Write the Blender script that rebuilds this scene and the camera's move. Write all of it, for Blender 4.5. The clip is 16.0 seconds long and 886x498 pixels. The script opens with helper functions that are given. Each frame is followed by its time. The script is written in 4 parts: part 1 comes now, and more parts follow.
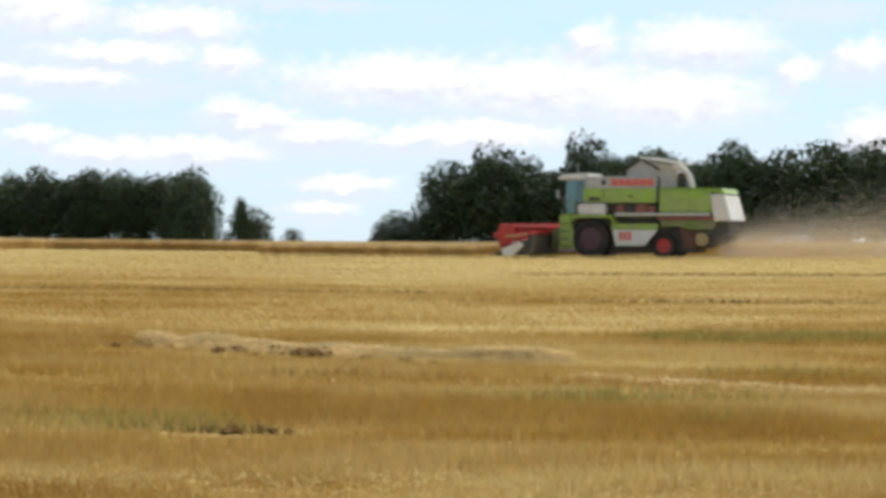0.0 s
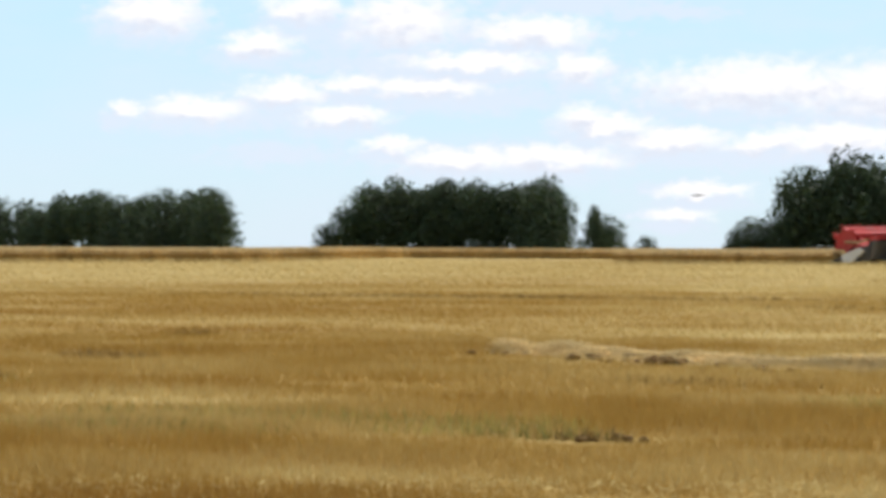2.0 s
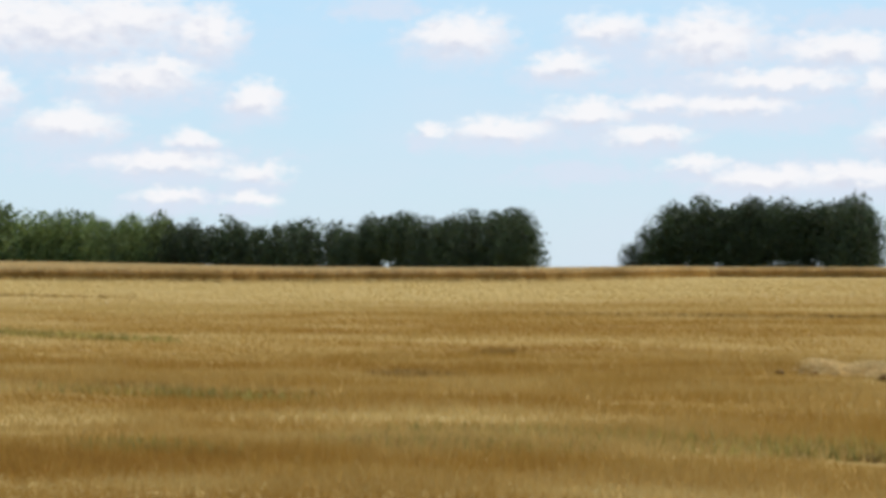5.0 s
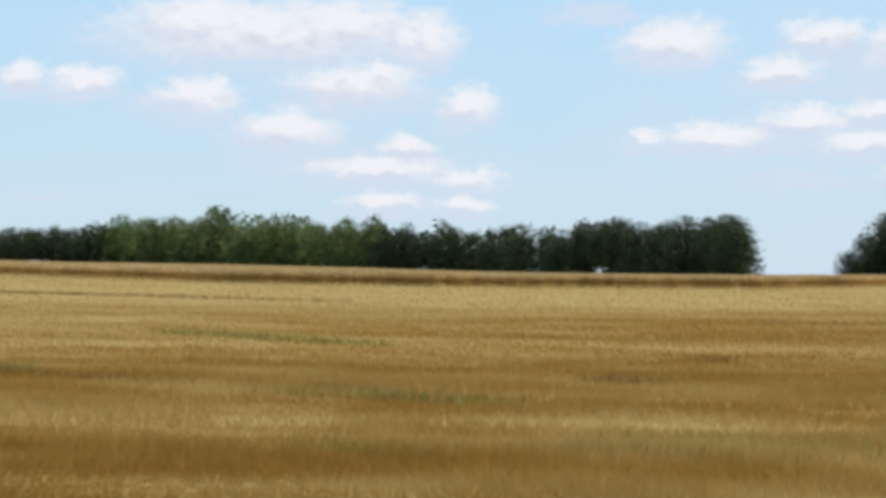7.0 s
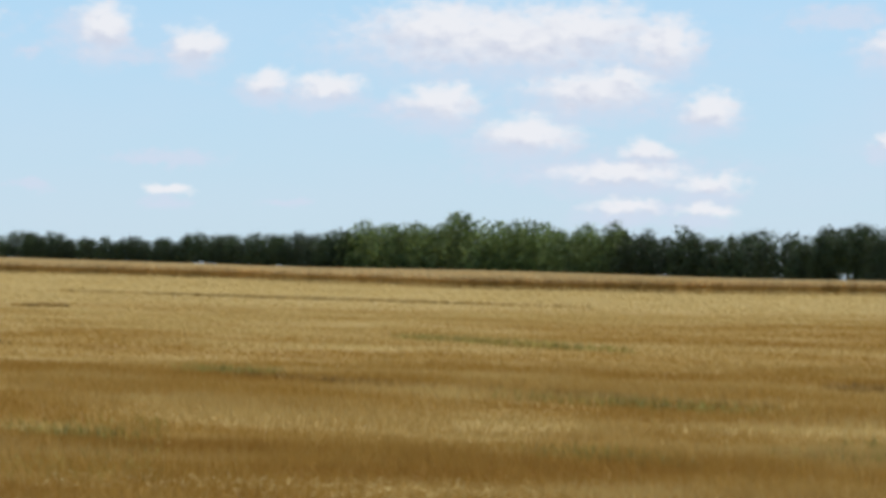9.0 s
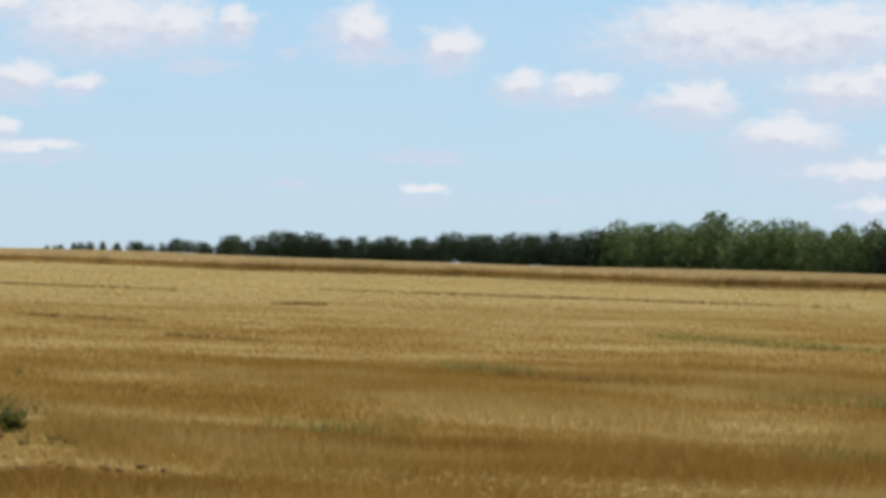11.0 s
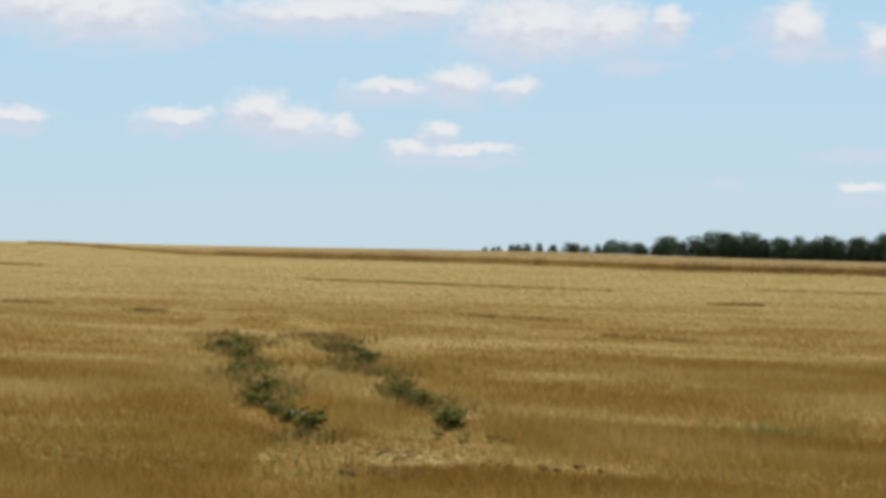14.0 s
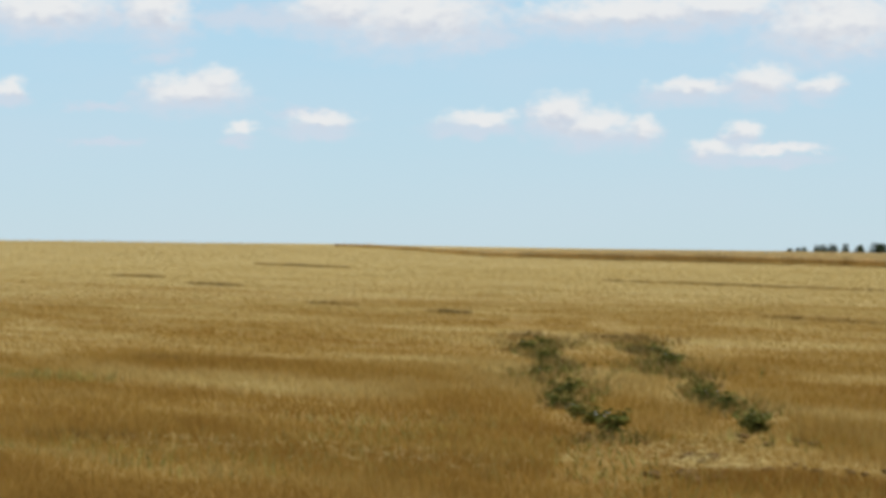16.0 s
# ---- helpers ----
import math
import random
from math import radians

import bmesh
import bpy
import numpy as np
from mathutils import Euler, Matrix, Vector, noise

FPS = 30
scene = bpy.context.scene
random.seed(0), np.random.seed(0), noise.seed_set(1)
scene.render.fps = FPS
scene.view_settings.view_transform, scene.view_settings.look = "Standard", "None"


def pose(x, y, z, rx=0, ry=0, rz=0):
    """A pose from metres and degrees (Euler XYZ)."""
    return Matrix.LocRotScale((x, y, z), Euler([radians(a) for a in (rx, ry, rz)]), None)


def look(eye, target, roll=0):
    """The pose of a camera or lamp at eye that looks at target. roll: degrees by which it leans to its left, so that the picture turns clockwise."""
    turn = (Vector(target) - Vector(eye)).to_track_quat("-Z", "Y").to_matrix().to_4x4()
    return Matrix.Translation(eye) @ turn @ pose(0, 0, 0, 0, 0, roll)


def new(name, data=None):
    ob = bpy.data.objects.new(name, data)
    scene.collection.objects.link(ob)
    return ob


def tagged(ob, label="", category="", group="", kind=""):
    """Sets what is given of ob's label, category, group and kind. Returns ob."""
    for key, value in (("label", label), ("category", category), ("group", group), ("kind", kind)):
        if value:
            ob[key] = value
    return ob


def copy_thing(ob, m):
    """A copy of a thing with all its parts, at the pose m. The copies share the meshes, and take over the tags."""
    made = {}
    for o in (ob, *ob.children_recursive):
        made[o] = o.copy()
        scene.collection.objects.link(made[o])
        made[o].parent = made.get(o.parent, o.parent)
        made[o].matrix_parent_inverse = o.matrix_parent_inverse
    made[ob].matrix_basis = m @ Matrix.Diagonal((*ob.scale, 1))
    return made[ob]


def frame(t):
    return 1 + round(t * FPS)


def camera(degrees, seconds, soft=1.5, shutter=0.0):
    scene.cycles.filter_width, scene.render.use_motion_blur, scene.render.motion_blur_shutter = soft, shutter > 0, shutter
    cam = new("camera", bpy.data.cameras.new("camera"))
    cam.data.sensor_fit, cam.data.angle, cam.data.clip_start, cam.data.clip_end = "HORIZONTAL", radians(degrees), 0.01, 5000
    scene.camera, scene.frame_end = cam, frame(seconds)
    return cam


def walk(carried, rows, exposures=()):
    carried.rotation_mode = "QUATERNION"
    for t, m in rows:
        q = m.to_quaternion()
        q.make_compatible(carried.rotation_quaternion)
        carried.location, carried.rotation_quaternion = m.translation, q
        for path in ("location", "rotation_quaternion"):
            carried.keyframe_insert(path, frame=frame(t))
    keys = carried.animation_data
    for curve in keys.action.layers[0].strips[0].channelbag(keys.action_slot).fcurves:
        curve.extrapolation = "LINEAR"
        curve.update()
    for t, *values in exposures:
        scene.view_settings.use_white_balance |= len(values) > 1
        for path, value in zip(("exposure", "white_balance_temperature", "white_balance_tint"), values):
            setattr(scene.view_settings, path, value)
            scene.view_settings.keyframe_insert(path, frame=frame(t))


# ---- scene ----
# ---------------------------------------------------------------- camera
EYE = (0.0, 0.0, 1.6)
cam = camera(22.74, 16.0, soft=3.9, shutter=0.4)
# seconds, turn to the left, tilt, lean (degrees)
PATH = [
    (0.0, 0.000, -0.709, 0.185),
    (0.5, 2.051, -0.647, 0.215),
    (1.0, 4.530, -0.644, 0.067),
    (1.5, 7.009, -0.589, -0.209),
    (2.0, 9.185, -0.506, -0.242),
    (2.5, 10.935, -0.428, -0.177),
    (3.0, 12.311, -0.360, -0.141),
    (3.5, 13.512, -0.291, 0.056),
    (4.0, 14.670, -0.210, 0.088),
    (4.2, 15.155, -0.141, -0.123),
    (6.5, 21.128, 0.166, -0.040),
    (7.0, 22.645, 0.230, -0.035),
    (7.5, 24.212, 0.289, 0.104),
    (8.0, 25.769, 0.325, 0.163),
    (8.5, 27.336, 0.362, 0.132),
    (11.0, 35.526, 0.354, 0.184),
    (11.5, 37.386, 0.354, 0.211),
    (12.0, 39.270, 0.356, 0.213),
    (12.5, 41.160, 0.355, 0.153),
    (13.0, 43.058, 0.353, 0.089),
    (13.5, 44.940, 0.353, 0.015),
    (14.0, 46.812, 0.367, -0.062),
    (14.5, 48.695, 0.373, -0.140),
    (15.0, 50.606, 0.387, -0.206),
    (15.5, 52.618, 0.409, -0.318),
    (16.0, 54.666, 0.428, -0.238),
]


def pan(turn, tilt, lean):
    a, e = radians(turn), radians(tilt)
    way = Vector((-math.sin(a) * math.cos(e), math.cos(a) * math.cos(e), math.sin(e)))
    return look(EYE, Vector(EYE) + way * 10, lean)


EXPOSURES = [(0.0, 0.31, 6500, 10), (1.5, 0.28, 6500, 10), (3.5, 0.17, 6500, 10), (7.0, 0.03, 6300, 10), (11.0, -0.07, 6250, 10), (13.0, -0.09, 6300, 10), (16.0, -0.07, 6450, 7)]
walk(cam, [(t, pan(a, e, r)) for t, a, e, r in PATH], EXPOSURES)

# ---------------------------------------------------------------- sun and sky
SUN_TURN, SUN_HIGH = -48.0, 54.0      # to the left of +Y, above the horizon
a, e = radians(SUN_TURN), radians(SUN_HIGH)
sun_way = Vector((-math.sin(a) * math.cos(e), math.cos(a) * math.cos(e), math.sin(e)))
sun = new("sun", bpy.data.lights.new("sun", "SUN"))
sun.data.energy, sun.data.angle, sun.data.color = 3.0, radians(0.6), (1.0, 0.95, 0.86)
sun.matrix_world = look(sun_way * 50, (0, 0, 0))

# clouds by bearing, height, half width and half height in degrees
HEAPS_A = ((1.0, 3.70, 2.76, 0.52), (-2.4, 3.56, 2.90, 0.65), (-5.8, 3.24, 2.18, 0.61), (-1.1, 2.27, 2.03, 0.32), (0.8, 2.21, 0.87, 0.26), (4.9, 2.69, 1.09, 0.29), (3.3, 2.29, 1.45, 0.29), (-6.7, 4.64, 1.52, 0.52), (-3.8, 4.70, 0.61, 0.44), (-9.0, 3.95, 0.46, 0.35), (-11.0, 2.31, 0.73, 0.49), (-10.9, 4.32, 0.65, 0.35), (2.4, 0.97, 1.02, 0.17), (3.1, 0.34, 0.73, 0.17))
HEAPS_B = ((13.9, 4.78, 0.87, 0.29), (10.2, 5.43, 1.31, 0.65), (6.8, 5.09, 1.38, 0.38), (5.5, 4.24, 0.70, 0.35), (8.4, 4.33, 1.74, 0.23), (11.4, 3.76, 0.73, 0.25), (15.6, 3.14, 1.16, 0.29), (13.3, 3.54, 1.02, 0.29), (11.8, 3.00, 1.02, 0.25), (9.6, 3.68, 1.31, 0.26), (17.4, 3.16, 0.41, 0.20), (10.6, 2.22, 0.65, 0.20), (6.3, 1.82, 1.60, 0.29), (8.7, 1.82, 1.45, 0.29), (5.5, 2.93, 0.65, 0.26), (16.7, 5.57, 1.02, 0.46), (12.8, 5.73, 0.87, 0.35))
HEAPS_C = ((27.2, 5.91, 3.19, 0.67), (25.2, 6.07, 1.60, 0.58), (23.2, 5.72, 0.80, 0.55), (29.0, 6.21, 1.45, 0.52), (25.0, 4.53, 1.38, 0.46), (24.2, 4.79, 0.65, 0.29), (22.0, 4.03, 0.61, 0.38), (16.5, 5.63, 1.02, 0.52), (26.7, 3.35, 1.16, 0.38), (23.5, 2.95, 0.58, 0.26), (24.3, 2.36, 1.52, 0.26), (22.0, 2.07, 0.65, 0.22), (24.2, 1.51, 0.87, 0.20), (22.1, 1.39, 0.55, 0.16), (31.9, 4.59, 0.73, 0.26), (33.4, 4.68, 0.49, 0.29), (29.0, 4.21, 0.93, 0.38), (28.6, 4.33, 0.51, 0.29))
HEAPS_D = ((37.7, 6.11, 0.55, 0.55), (35.2, 5.70, 0.51, 0.41), (36.0, 1.88, 0.46, 0.10))
HEAPS_E = ((35.3, 5.70, 0.58, 0.41), (37.5, 6.07, 0.55, 0.41), (36.0, 1.90, 0.44, 0.12))
HEAPS_F = ((44.4, 6.25, 1.67, 0.67), (42.5, 6.20, 0.87, 0.52), (40.9, 6.25, 0.44, 0.35), (49.7, 6.55, 2.47, 0.35), (47.5, 6.69, 1.60, 0.26), (48.3, 4.59, 0.87, 0.19), (46.4, 4.75, 0.73, 0.33), (44.9, 4.67, 0.38, 0.19), (51.6, 4.01, 0.61, 0.38), (50.7, 3.67, 0.87, 0.32), (49.5, 3.56, 0.44, 0.26), (46.9, 3.51, 0.38, 0.20), (47.6, 3.05, 0.49, 0.19), (46.1, 2.97, 0.96, 0.12), (53.7, 3.84, 0.84, 0.17), (36.0, 1.86, 0.38, 0.09))
HEAPS_G = ((55.3, 6.56, 1.74, 0.61), (57.3, 6.71, 1.16, 0.44), (62.0, 6.68, 0.73, 0.55), (64.9, 6.64, 1.60, 0.38), (61.1, 4.62, 1.07, 0.32), (60.6, 4.87, 0.55, 0.32), (57.8, 3.84, 0.67, 0.19), (59.8, 3.61, 0.35, 0.12), (65.8, 4.58, 0.41, 0.19))
HEAPS = (HEAPS_A + HEAPS_B + HEAPS_C + HEAPS_D + HEAPS_E + HEAPS_F + HEAPS_G)
# thin grey veils round and under them
VEILS_A = ((8.0, 5.09, 3.77, 0.58), (5.3, 4.11, 1.31, 0.49), (10.2, 3.90, 1.89, 0.87), (8.0, 3.36, 2.61, 0.44), (7.1, 1.80, 2.76, 0.44), (-9.7, 5.41, 2.47, 0.46), (3.3, 5.61, 2.32, 0.26), (-3.2, 2.76, 6.09, 0.38), (-10.4, 3.97, 1.31, 0.73), (2.1, 1.87, 4.06, 0.49))
VEILS_B = ((11.4, 5.07, 3.34, 0.87), (10.3, 4.27, 4.79, 0.44), (9.6, 3.53, 5.51, 0.58), (8.2, 1.92, 4.79, 0.49), (5.7, 5.83, 3.48, 0.41), (14.5, 2.88, 3.48, 0.44), (3.4, 2.41, 1.89, 0.35), (3.1, 1.04, 1.60, 0.23), (3.4, 0.39, 1.16, 0.17))
VEILS_C = ((26.5, 5.58, 4.21, 0.73), (24.9, 4.13, 2.61, 0.52), (24.8, 2.45, 3.77, 0.58), (29.7, 4.03, 2.03, 0.38), (18.7, 6.30, 1.60, 0.38), (13.4, 1.98, 2.18, 0.38), (23.6, 1.49, 2.18, 0.26), (33.0, 1.58, 0.87, 0.15))
VEILS_D = ((38.2, 5.92, 1.16, 0.64), (39.6, 5.44, 0.44, 0.23), (41.9, 5.08, 1.31, 0.23), (39.4, 1.97, 0.58, 0.19), (35.6, 2.72, 0.87, 0.26), (33.2, 1.61, 0.65, 0.13), (37.4, 5.34, 1.60, 0.26))
VEILS_E = ((43.4, 6.08, 3.34, 0.64), (48.3, 6.37, 4.06, 0.38), (53.9, 5.96, 1.60, 0.49), (41.8, 4.97, 0.87, 0.20), (36.0, 2.74, 1.60, 0.20), (39.7, 2.01, 0.49, 0.16), (47.2, 4.57, 2.03, 0.26), (50.7, 3.34, 1.74, 0.38), (46.4, 2.97, 1.74, 0.17))
VEILS_F = ((63.6, 6.38, 1.60, 0.38), (59.5, 6.38, 2.18, 0.44), (55.0, 6.16, 2.76, 0.52), (53.2, 5.91, 1.02, 0.32), (61.9, 5.41, 0.73, 0.22), (63.6, 4.10, 1.02, 0.16), (58.2, 3.97, 1.16, 0.20), (61.2, 4.40, 1.45, 0.26), (64.9, 6.31, 2.18, 0.38), (63.2, 3.23, 1.16, 0.15))
VEILS = (VEILS_A + VEILS_B + VEILS_C + VEILS_D + VEILS_E + VEILS_F)


def build_world():
    w = bpy.data.worlds.new("sky")
    scene.world = w
    w.use_nodes = True
    n, l = w.node_tree.nodes, w.node_tree.links
    n.clear()

    def math_node(op, *ins, clamp=False):
        m = n.new("ShaderNodeMath")
        m.operation, m.use_clamp = op, clamp
        for k, v in enumerate(ins):
            if isinstance(v, (int, float)):
                m.inputs[k].default_value = v
            else:
                l.new(v, m.inputs[k])
        return m.outputs[0]

    def vec_node(op, *ins):
        m = n.new("ShaderNodeVectorMath")
        m.operation = op
        for k, v in enumerate(ins):
            if isinstance(v, tuple):
                m.inputs[k].default_value = v
            else:
                l.new(v, m.inputs[k])
        return m

    sky = n.new("ShaderNodeTexSky")
    sky.sky_type, sky.sun_disc = "NISHITA", False
    sky.sun_elevation, sky.sun_rotation = radians(SUN_HIGH), radians(-SUN_TURN)
    sky.air_density, sky.dust_density, sky.ozone_density = 1.0, 0.6, 1.5
    coord = n.new("ShaderNodeTexCoord")
    split = n.new("ShaderNodeSeparateXYZ")
    l.new(coord.outputs["Generated"], split.inputs[0])
    x, y, z = split.outputs
    turn = math_node("MULTIPLY", math_node("ARCTAN2", math_node("MULTIPLY", x, -1.0), y), 57.29578)
    high = math_node("MULTIPLY", math_node("ARCSINE", z), 57.29578)
    plan = n.new("ShaderNodeCombineXYZ")
    l.new(turn, plan.inputs[0]), l.new(high, plan.inputs[1])

    def noise_tex(scale, detail, rough, stretch=(1, 1.6, 1)):
        t = n.new("ShaderNodeTexNoise")
        t.inputs["Scale"].default_value, t.inputs["Detail"].default_value, t.inputs["Roughness"].default_value = scale, detail, rough
        l.new(vec_node("MULTIPLY", plan.outputs[0], stretch).outputs[0], t.inputs["Vector"])
        return t

    # billows push the outlines about
    big = noise_tex(0.5, 3.0, 0.5)
    push = vec_node("MULTIPLY_ADD", vec_node("SUBTRACT", big.outputs["Color"], (0.5, 0.5, 0.5)).outputs[0], (0.7, 0.3, 0.0), plan.outputs[0]).outputs[0]
    knots = noise_tex(1.7, 4.0, 0.55)
    push = vec_node("MULTIPLY_ADD", vec_node("SUBTRACT", knots.outputs["Color"], (0.5, 0.5, 0.5)).outputs[0], (0.95, 0.62, 0.0), push).outputs[0]
    fine = noise_tex(2.4, 5.0, 0.6)
    grain = math_node("SUBTRACT", fine.outputs["Fac"], 0.5)

    def gather(rows, at, blend):
        """How deep a place lies in the nearest of some ovals: 1 in the middle, 0 on the rim."""
        best = None
        for ca, ce, cw, ch in rows:
            v = vec_node("MULTIPLY_ADD", at, (1 / cw, 1 / ch, 0.0), (-ca / cw, -ce / ch, 0.0))
            d = vec_node("DOT_PRODUCT", v.outputs[0], v.outputs[0]).outputs["Value"]
            best = d if best is None else math_node("SMOOTH_MIN", best, d, blend)
        return math_node("SUBTRACT", 1.0, math_node("SQRT", math_node("MAXIMUM", best, 0.0)))

    def smooth_step(value, lo, hi):
        m = n.new("ShaderNodeMapRange")
        m.interpolation_type = "SMOOTHSTEP"
        m.inputs[1].default_value, m.inputs[2].default_value = lo, hi
        l.new(value, m.inputs[0])
        return m.outputs[0]

    inside = gather(HEAPS, push, 0.4)
    over = gather(HEAPS, vec_node("ADD", push, (-0.12, 0.3, 0.0)).outputs[0], 0.4)
    heap = smooth_step(math_node("MULTIPLY_ADD", grain, 1.5, inside), -0.72, 0.62)
    skirt = smooth_step(math_node("MULTIPLY_ADD", grain, 1.2, over), -1.25, 0.55)
    veils = smooth_step(math_node("MULTIPLY_ADD", grain, 1.5, gather(VEILS, push, 0.5)), -0.35, 0.8)
    # clouds go on higher up and all round
    wide = noise_tex(0.09, 5.0, 0.55)
    above = n.new("ShaderNodeMapRange")
    above.inputs[1].default_value, above.inputs[2].default_value = 7.0, 10.0
    l.new(high, above.inputs[0])
    upper = math_node("MULTIPLY", math_node("MULTIPLY", math_node("SUBTRACT", wide.outputs["Fac"], 0.48), 6.0, clamp=True), above.outputs[0])
    # a milky film between the clouds, thicker to the right
    film = noise_tex(0.3, 5.0, 0.6, (0.45, 1.5, 1))
    side = n.new("ShaderNodeMapRange")
    side.inputs[1].default_value, side.inputs[2].default_value, side.inputs[3].default_value, side.inputs[4].default_value = 8.0, 26.0, 0.55, 0.16
    l.new(turn, side.inputs[0])
    thin = math_node("MULTIPLY", math_node("MULTIPLY", math_node("SUBTRACT", film.outputs["Fac"], 0.36), 3.0, clamp=True), side.outputs[0])
    grey = math_node("MAXIMUM", math_node("MAXIMUM", math_node("MULTIPLY", skirt, 0.8), math_node("MULTIPLY", veils, 0.78)), thin)
    # bright tops, lavender-grey undersides
    mottle = math_node("MULTIPLY_ADD", math_node("SUBTRACT", knots.outputs["Fac"], 0.5), 1.3, math_node("MULTIPLY", grain, 0.7))
    ripple = math_node("ADD", mottle, math_node("MULTIPLY_ADD", math_node("SUBTRACT", over, inside), 0.50, 0.38))
    ramp = n.new("ShaderNodeValToRGB")
    ramp.color_ramp.elements[0].position, ramp.color_ramp.elements[0].color = 0.20, (9.0, 8.85, 8.9, 1)
    ramp.color_ramp.elements[1].position, ramp.color_ramp.elements[1].color = 0.78, (6.75, 6.95, 7.75, 1)
    l.new(ripple, ramp.inputs[0])
    # pale blue low down, into the clear sky higher up
    low = n.new("ShaderNodeValToRGB")
    low.color_ramp.elements[0].position, low.color_ramp.elements[0].color = 0.0, (6.2, 7.65, 8.45, 1)
    low.color_ramp.elements[1].position, low.color_ramp.elements[1].color = 0.9, (4.75, 7.35, 9.4, 1)
    l.new(math_node("MULTIPLY", high, 0.12, clamp=True), low.inputs[0])
    haze = n.new("ShaderNodeMapRange")
    haze.inputs[1].default_value, haze.inputs[2].default_value, haze.inputs[3].default_value, haze.inputs[4].default_value = 6.0, 35.0, 0.9, 0.0
    l.new(high, haze.inputs[0])
    m0 = n.new("ShaderNodeMix")
    m0.data_type = "RGBA"
    l.new(haze.outputs[0], m0.inputs[0]), l.new(sky.outputs[0], m0.inputs[6]), l.new(low.outputs[0], m0.inputs[7])
    m1 = n.new("ShaderNodeMix")
    m1.data_type = "RGBA"
    m1.inputs[7].default_value = (6.65, 7.25, 8.35, 1)
    l.new(grey, m1.inputs[0]), l.new(m0.outputs[2], m1.inputs[6])
    m2 = n.new("ShaderNodeMix")
    m2.data_type = "RGBA"
    l.new(math_node("MAXIMUM", math_node("MULTIPLY", heap, 0.9), upper), m2.inputs[0]), l.new(m1.outputs[2], m2.inputs[6]), l.new(ramp.outputs[0], m2.inputs[7])
    bg = n.new("ShaderNodeBackground")
    bg.inputs[1].default_value = 0.1
    l.new(m2.outputs[2], bg.inputs[0])
    out = n.new("ShaderNodeOutputWorld")
    l.new(bg.outputs[0], out.inputs[0])


build_world()

# ---------------------------------------------------------------- materials


def material(name, colour, rough=0.7, metal=0.0, vary=0.25, scale=8.0, stretch=(1, 1, 1), bump=0.0, island=0.0, each=0.0, second=None, second_scale=1.0, translucent=0.0, coat=0.0):
    """A surface: base colour, grain at one scale, stains (to `second`) at another, and changes from piece to piece."""
    mat = bpy.data.materials.new(name)
    mat.use_nodes = True
    n, l = mat.node_tree.nodes, mat.node_tree.links
    b = n["Principled BSDF"]
    b.inputs["Roughness"].default_value, b.inputs["Metallic"].default_value = rough, metal
    b.inputs["Coat Weight"].default_value = coat
    if rough >= 0.8:
        b.inputs["Specular IOR Level"].default_value = 0.12
    coord = n.new("ShaderNodeTexCoord")
    mp = n.new("ShaderNodeMapping")
    mp.inputs["Scale"].default_value = stretch
    l.new(coord.outputs["Object"], mp.inputs[0])
    g = n.new("ShaderNodeTexNoise")
    g.inputs["Scale"].default_value, g.inputs["Detail"].default_value = scale, 5.0
    l.new(mp.outputs[0], g.inputs["Vector"])
    ramp = n.new("ShaderNodeMapRange")
    ramp.inputs[1].default_value, ramp.inputs[2].default_value = 0.3, 0.7
    ramp.inputs[3].default_value, ramp.inputs[4].default_value = 1 - vary, 1 + vary
    l.new(g.outputs["Fac"], ramp.inputs[0])
    base = n.new("ShaderNodeMix")
    base.data_type = "RGBA"
    base.inputs[6].default_value = (*colour, 1)
    base.inputs[7].default_value = (*(second or colour), 1)
    s = n.new("ShaderNodeTexNoise")
    s.inputs["Scale"].default_value, s.inputs["Detail"].default_value = second_scale, 4.0
    l.new(mp.outputs[0], s.inputs["Vector"])
    sr = n.new("ShaderNodeMapRange")
    sr.inputs[1].default_value, sr.inputs[2].default_value = 0.4, 0.62
    l.new(s.outputs["Fac"], sr.inputs[0])
    l.new(sr.outputs[0], base.inputs[0])
    value = ramp.outputs[0]

    def times(value, source, amount):
        r = n.new("ShaderNodeMapRange")
        r.inputs[3].default_value, r.inputs[4].default_value = 1 - amount, 1 + amount
        l.new(source, r.inputs[0])
        m = n.new("ShaderNodeMath")
        m.operation = "MULTIPLY"
        l.new(value, m.inputs[0]), l.new(r.outputs[0], m.inputs[1])
        return m.outputs[0]

    if island:
        value = times(value, n.new("ShaderNodeNewGeometry").outputs["Random Per Island"], island)
    if each:
        value = times(value, n.new("ShaderNodeObjectInfo").outputs["Random"], each)
    v = n.new("ShaderNodeVectorMath")
    v.operation = "SCALE"
    l.new(base.outputs[2], v.inputs[0]), l.new(value, v.inputs["Scale"])
    l.new(v.outputs[0], b.inputs["Base Color"])
    if bump:
        k = n.new("ShaderNodeBump")
        k.inputs["Strength"].default_value, k.inputs["Distance"].default_value = 1.0, bump
        l.new(g.outputs["Fac"], k.inputs["Height"]), l.new(k.outputs[0], b.inputs["Normal"])
    if translucent:
        t = n.new("ShaderNodeBsdfTranslucent")
        l.new(v.outputs[0], t.inputs[0])
        mix = n.new("ShaderNodeMixShader")
        mix.inputs[0].default_value = translucent
        l.new(b.outputs[0], mix.inputs[1]), l.new(t.outputs[0], mix.inputs[2])
        l.new(mix.outputs[0], n["Material Output"].inputs[0])
    return mat




